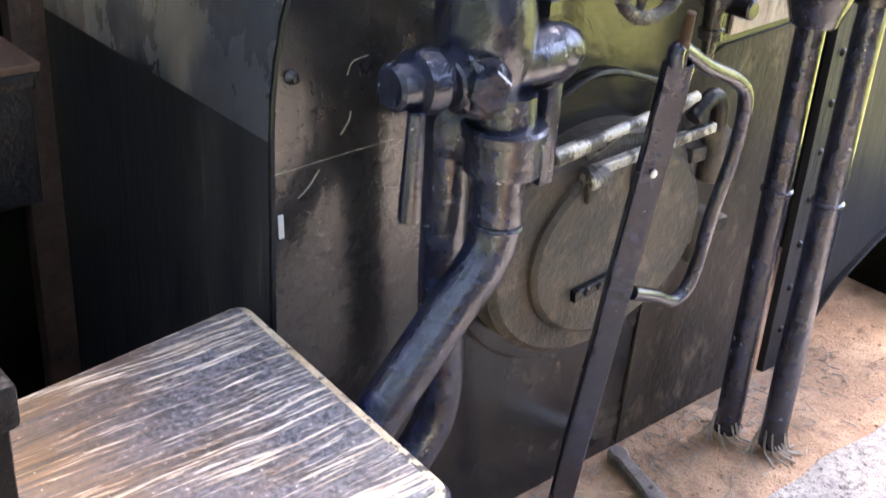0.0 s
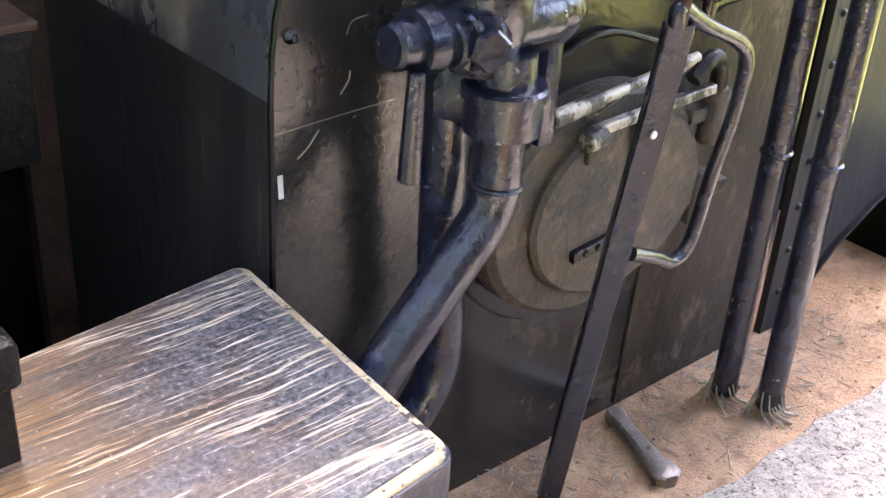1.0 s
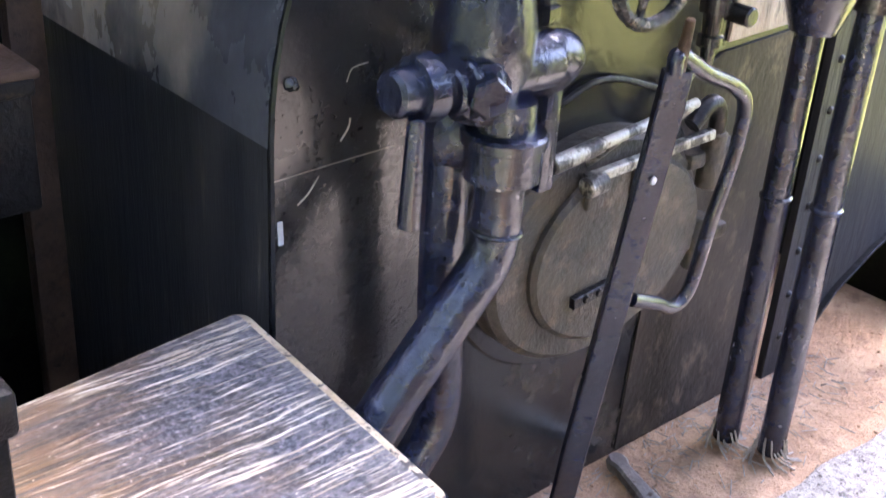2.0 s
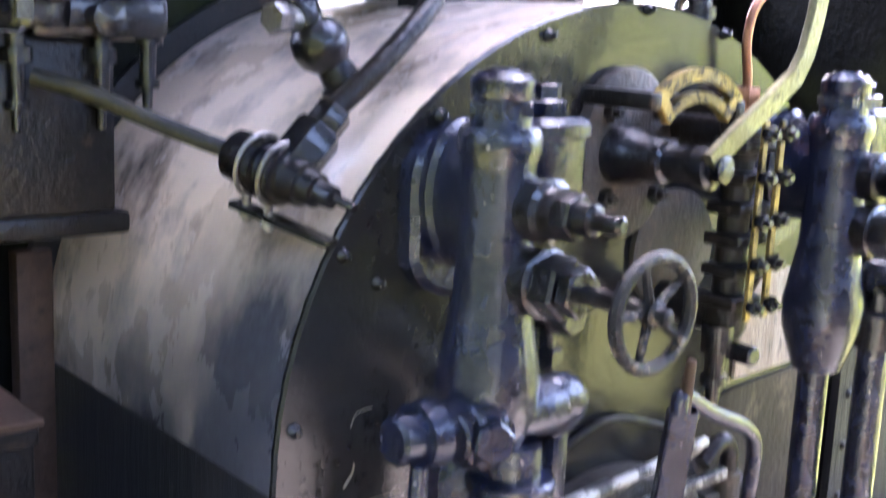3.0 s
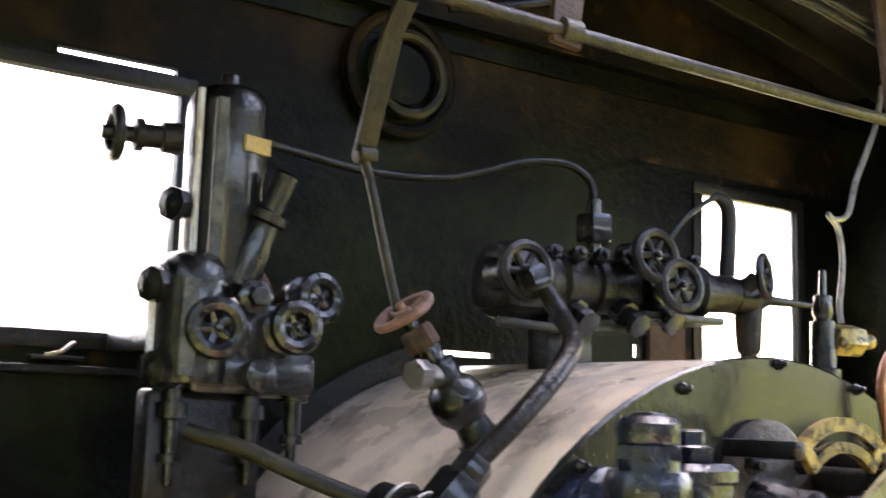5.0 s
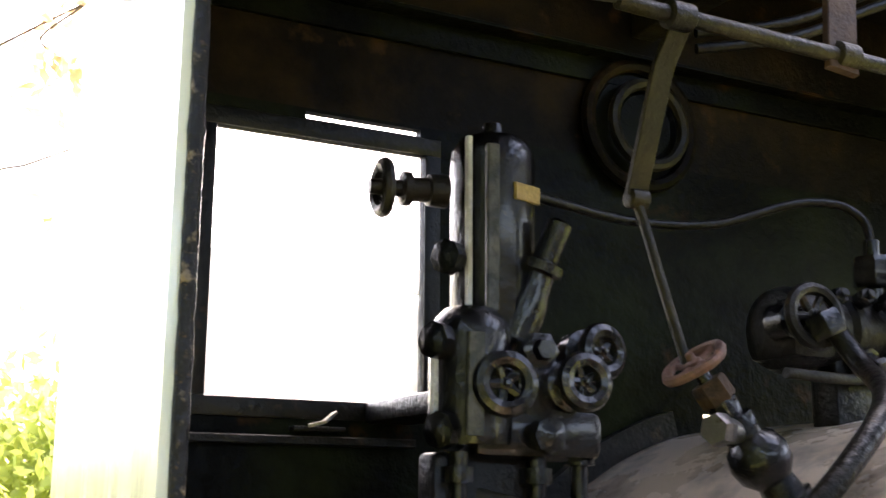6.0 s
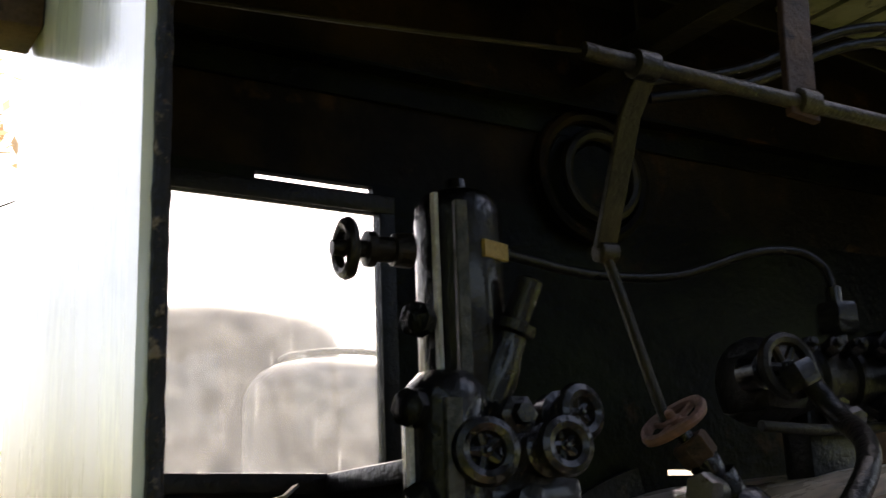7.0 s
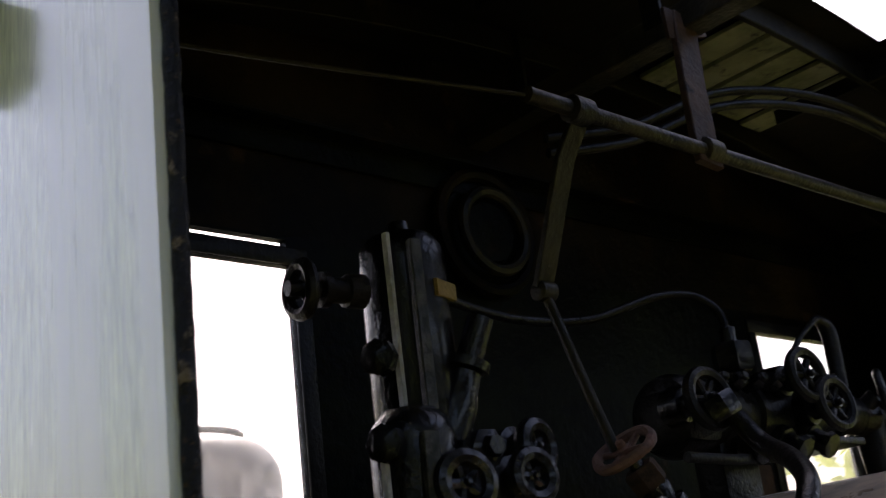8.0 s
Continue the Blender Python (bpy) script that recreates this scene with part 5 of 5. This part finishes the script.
catch = thing("window_catch", (-0.995, 2.28, 1.70), "small bent steel window catch under the sill", "catch")
bm = B()
block(bm, (-1.045, 2.268, 1.682), (-0.945, 2.299, 1.690), 0.002)
part("plate", bm, M_SOOT, catch)
bm = B()
bar(bm, [(-1.02, 2.262, 1.69), (-0.995, 2.25, 1.697), (-0.97, 2.262, 1.715)], 0.008, 0.003, (0, 1, 0))
part("tongue", bm, M_STEEL, catch, "bright rubbed tongue")

# ---- floor things ----
bm = B()
n = 60
outline = []
for i in range(n + 1):
    x = -0.6 + 2.0 * i / n
    outline.append((x, 1.075 + 0.02 * noise.noise(V(x * 6, 0, 0)) - 0.02 * (x - 0.5) ** 2))
vs_top = [bm.verts.new(V(x, y, 0.012)) for x, y in outline]
vs_low = [bm.verts.new(V(x, y + 0.008, 0.001)) for x, y in outline]
vs_far = [bm.verts.new(V(x, -1.4, 0.012)) for x, y in outline]
for i in range(n):
    bm.faces.new((vs_top[i], vs_top[i + 1], vs_low[i + 1], vs_low[i]))
    bm.faces.new((vs_far[i], vs_far[i + 1], vs_top[i + 1], vs_top[i]))
solo("floor_mat", bm, M_MAT, "worn grey rubber mat on the footplate", "mat")

sp = thing("spanner", (0.127, 1.267, 0.0), "old grey steel spanner lying on the dusty floor", "spanner")
bm = B()
rings = []
p0, p1 = V(0.166, 1.391, 0.02), V(0.087, 1.144, 0.02)
dv = (p1 - p0).normalized()
sd = V(-dv.y, dv.x, 0)
for k, w in ((0, 0.012), (0.04, 0.024), (0.10, 0.026), (0.16, 0.018), (0.5, 0.02), (0.75, 0.026), (0.86, 0.036), (0.95, 0.034), (1.0, 0.016)):
    c = p0.lerp(p1, k)
    rings.append([c + sd * w + V(0, 0, 0.006), c + sd * w * 0.7 + V(0, 0, 0.012), c - sd * w * 0.7 + V(0, 0, 0.012), c - sd * w + V(0, 0, 0.006), c - sd * w * 0.8 + V(0, 0, -0.018), c + sd * w * 0.8 + V(0, 0, -0.018)])
add_rings(bm, rings)
part("body", bm, M_STEEL, sp)

# right-hand apron beside the firebox
apron = thing("side_apron", (1.09, 1.41, 0.0), "dark curved steel apron beside the firebox", "apron")
curve = [(0.86, 0.0), (0.93, 0.10), (1.02, 0.18), (1.18, 0.26), (1.42, 0.33)]
bm = B()
extrude_outline(bm, [(0.76, 0.0)] + curve + [(1.42, 1.1), (0.76, 1.1)], 1.42, 1.40)
part("plate", bm, M_LAGGING, apron)
bm = B()
bar(bm, [(x, 1.395, z + 0.012) for x, z in curve], 0.012, 0.005, (0, 1, 0))
part("edge_strip", bm, M_SOOT, apron)
bm = B()
lathe(bm, (0, 0, 0), (0, -1, 0), [(0, 0.011), (0.004, 0.010), (0.008, 0.005)], 10)
arv = mesh_of("rivet", bm, M_SOOT)
for k in range(8):
    ob = new("rivet", arv)
    ob.parent = apron
    ob.location = (0.80 - 1.09, -0.011, 0.12 + 0.125 * k)

# straw, chips and grit on the floor
rnd = random.Random(5)
bm = B()
for i in range(420):
    x, y = rnd.uniform(-0.3, 1.0), 1.41 - abs(rnd.gauss(0, 0.13))
    if y < 1.07:
        continue
    a, L = rnd.uniform(0, 6.3), rnd.uniform(0.01, 0.055)
    p = V(x, y, 0.003)
    q = p + V(math.cos(a) * L, math.sin(a) * L, rnd.uniform(0, 0.012))
    rod(bm, p, q, rnd.uniform(0.0008, 0.002), None, 4)
solo("straw", bm, M_DUST, "straw and wood chips scattered on the dusty floor", "straw", kind="stuff")
bm = B()
for i in range(420):
    x, y = rnd.uniform(-0.3, 1.25), rnd.uniform(1.06, 1.41)
    r = 0.0012 + 0.0055 * rnd.random() ** 3
    bmesh.ops.create_icosphere(bm, subdivisions=1, radius=r, matrix=Matrix.Translation((x, y, r * 0.4)) @ Matrix.Diagonal((1, rnd.uniform(0.6, 1.2), 0.7, 1)))
solo("grit", bm, M_FLOOR, "grit and crumbs of coal dust on the floor", "grit", kind="stuff")

# ---- outside: hedge, tree and lamp bracket ----
def leaf_mass(name, mat, centres, count, spread, size, label, category, seed):
    rnd = random.Random(seed)
    verts, faces = [], []
    for i in range(count):
        c = rnd.choice(centres)
        p = V(*c) + V(rnd.gauss(0, spread[0]), rnd.gauss(0, spread[1]), rnd.gauss(0, spread[2]))
        a, b = V(rnd.gauss(0, 1), rnd.gauss(0, 1), rnd.gauss(0, 1)).normalized(), V(rnd.gauss(0, 1), rnd.gauss(0, 1), rnd.gauss(0, 1))
        b = a.cross(b).normalized()
        s = size * rnd.uniform(0.6, 1.4)
        k = len(verts)
        verts += [p - a * s, p + b * s * 0.45, p + a * s, p - b * s * 0.45]
        faces.append((k, k + 1, k + 2, k + 3))
    me = bpy.data.meshes.new(name)
    me.from_pydata([tuple(v) for v in verts], [], faces)
    me.materials.append(mat)
    return me


rnd = random.Random(9)
cs = [(-6.0 + rnd.uniform(0, 6.0), 9.0 + rnd.uniform(-0.8, 1.5), rnd.uniform(-1.0, 1.9)) for i in range(60)]
cs += [(-0.16, 9.00, 1.93), (-0.47, 9.00, 1.98), (-0.03, 9.00, 1.77), (-0.75, 9.00, 2.09), (-0.80, 9.00, 1.84), (-0.18, 9.00, 1.65)] * 3
hedge = new("hedge", leaf_mass("hedge", M_LEAF, cs, 12000, (0.30, 0.35, 0.26), 0.06, "", "", 3))
tagged(hedge, "bright green bushes beside the track", "bush", kind="stuff")
# two unseen hedges on the left, added to darken what the paint reflects
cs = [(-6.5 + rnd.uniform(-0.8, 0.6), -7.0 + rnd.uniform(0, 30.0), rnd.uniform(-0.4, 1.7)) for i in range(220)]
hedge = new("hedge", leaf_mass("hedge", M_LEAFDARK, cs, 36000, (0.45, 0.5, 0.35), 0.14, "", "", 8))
tagged(hedge, "low dark hedge added out of view to darken reflections", "bush", kind="stuff")
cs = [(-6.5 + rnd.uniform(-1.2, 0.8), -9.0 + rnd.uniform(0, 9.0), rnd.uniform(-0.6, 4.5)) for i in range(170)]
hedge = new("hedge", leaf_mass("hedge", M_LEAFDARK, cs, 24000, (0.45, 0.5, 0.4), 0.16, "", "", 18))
tagged(hedge, "tall dark hedge added out of view to block sky light", "bush", kind="stuff")
# sparse leaves out of view, added to split the sky into small highlights
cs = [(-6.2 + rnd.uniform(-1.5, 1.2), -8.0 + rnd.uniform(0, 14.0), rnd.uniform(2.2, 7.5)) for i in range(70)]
foliage_screen = new("added_foliage", leaf_mass("added_foliage", M_LEAFDARK, cs, 7500, (0.42, 0.5, 0.36), 0.17, "", "", 28))
tagged(foliage_screen, "unseen dark foliage added to break up sky reflections", "foliage", kind="stuff")
cs = [(10 + rnd.uniform(-2, 6), -8 + rnd.uniform(0, 16), rnd.uniform(-1.0, 3.0)) for i in range(80)]
hedge = new("hedge", leaf_mass("hedge", M_LEAF, cs, 12000, (0.6, 0.6, 0.5), 0.14, "", "", 4))
tagged(hedge, "sunlit green bushes on the far side of the track", "bush", kind="stuff")

tree = thing("tree", (-3.4, 9.5, -1.35), "tree with sparse dry tan leaves", "tree")
bm = B()
tube(bm, [(-3.4, 9.5, -1.35), (-3.3, 9.5, 1.0), (-3.1, 9.4, 3.2), (-2.9, 9.3, 5.5)], lambda k: 0.14 - 0.1 * k, 10)
trunk = part("trunk", bm, M_BARK, tree)
for q in ([(-3.15, 9.45, 2.2), (-1.28, 9.00, 3.70), (-0.74, 9.00, 4.00), (-0.39, 9.00, 4.19), (-0.01, 9.00, 4.40)], [(-3.0, 9.4, 3.4), (-0.56, 9.00, 5.24), (-0.74, 9.00, 4.98), (-0.48, 9.00, 4.82)], [(-3.05, 9.4, 3.4), (-3.9, 9.2, 4.2), (-4.4, 9.0, 4.5)]):
    bm = B()
    tube(bm, q, lambda k: 0.014 - 0.009 * k, 8)
    part("limb", bm, M_BARK, tree)
cs = [(-0.64, 9.00, 4.77), (-0.48, 9.00, 4.82), (-0.74, 9.00, 4.98), (-0.75, 9.00, 4.42), (-0.37, 9.00, 4.58), (-0.71, 9.00, 3.62), (-0.56, 9.00, 5.24), (-3.2, 9.2, 5.2), (-3.9, 9.1, 4.5)]
crown = new("crown", leaf_mass("crown", M_DRYLEAF, cs, 190, (0.13, 0.12, 0.09), 0.085, "", "", 5))
crown.parent = tree
crown.matrix_parent_inverse = Matrix.Translation((3.4, -9.5, 1.35))

lb = thing("lamp_bracket", (-1.46, 2.19, 2.44), "brown wooden block on the cab side", "bracket")
bm = B()
block(bm, (-1.56, 2.15, 2.425), (-1.447, 2.27, 2.56), 0.01)
part("block", bm, M_RUST, lb)

# chipped paint and scratches on the backhead
for pts, r, m in (([(-0.732, 1.4195, 0.925), (-0.62, 1.4195, 0.930), (-0.50, 1.4195, 0.934)], 0.0007, M_DUST), ([(-0.69, 1.4195, 0.875), (-0.67, 1.4195, 0.89), (-0.65, 1.4195, 0.915)], 0.0012, M_DUST),
                  ([(-0.60, 1.4195, 1.06), (-0.59, 1.4195, 1.08), (-0.56, 1.4195, 1.085)], 0.0008, M_DUST), ([(-0.61, 1.4195, 0.965), (-0.595, 1.4195, 0.985), (-0.592, 1.4195, 1.0)], 0.0016, M_DUST)):
    bm = B()
    tube(bm, pts, r, 5, n=4)
    ob = part("scratch", bm, m, boiler)
bm = B()
bar(bm, [(-0.721, 1.4185, 0.815), (-0.723, 1.4185, 0.855)], 0.0045, 0.0015, (1, 0, 0))
part("paint_chip", bm, M_WHITE, boiler, "white chip in the paint")
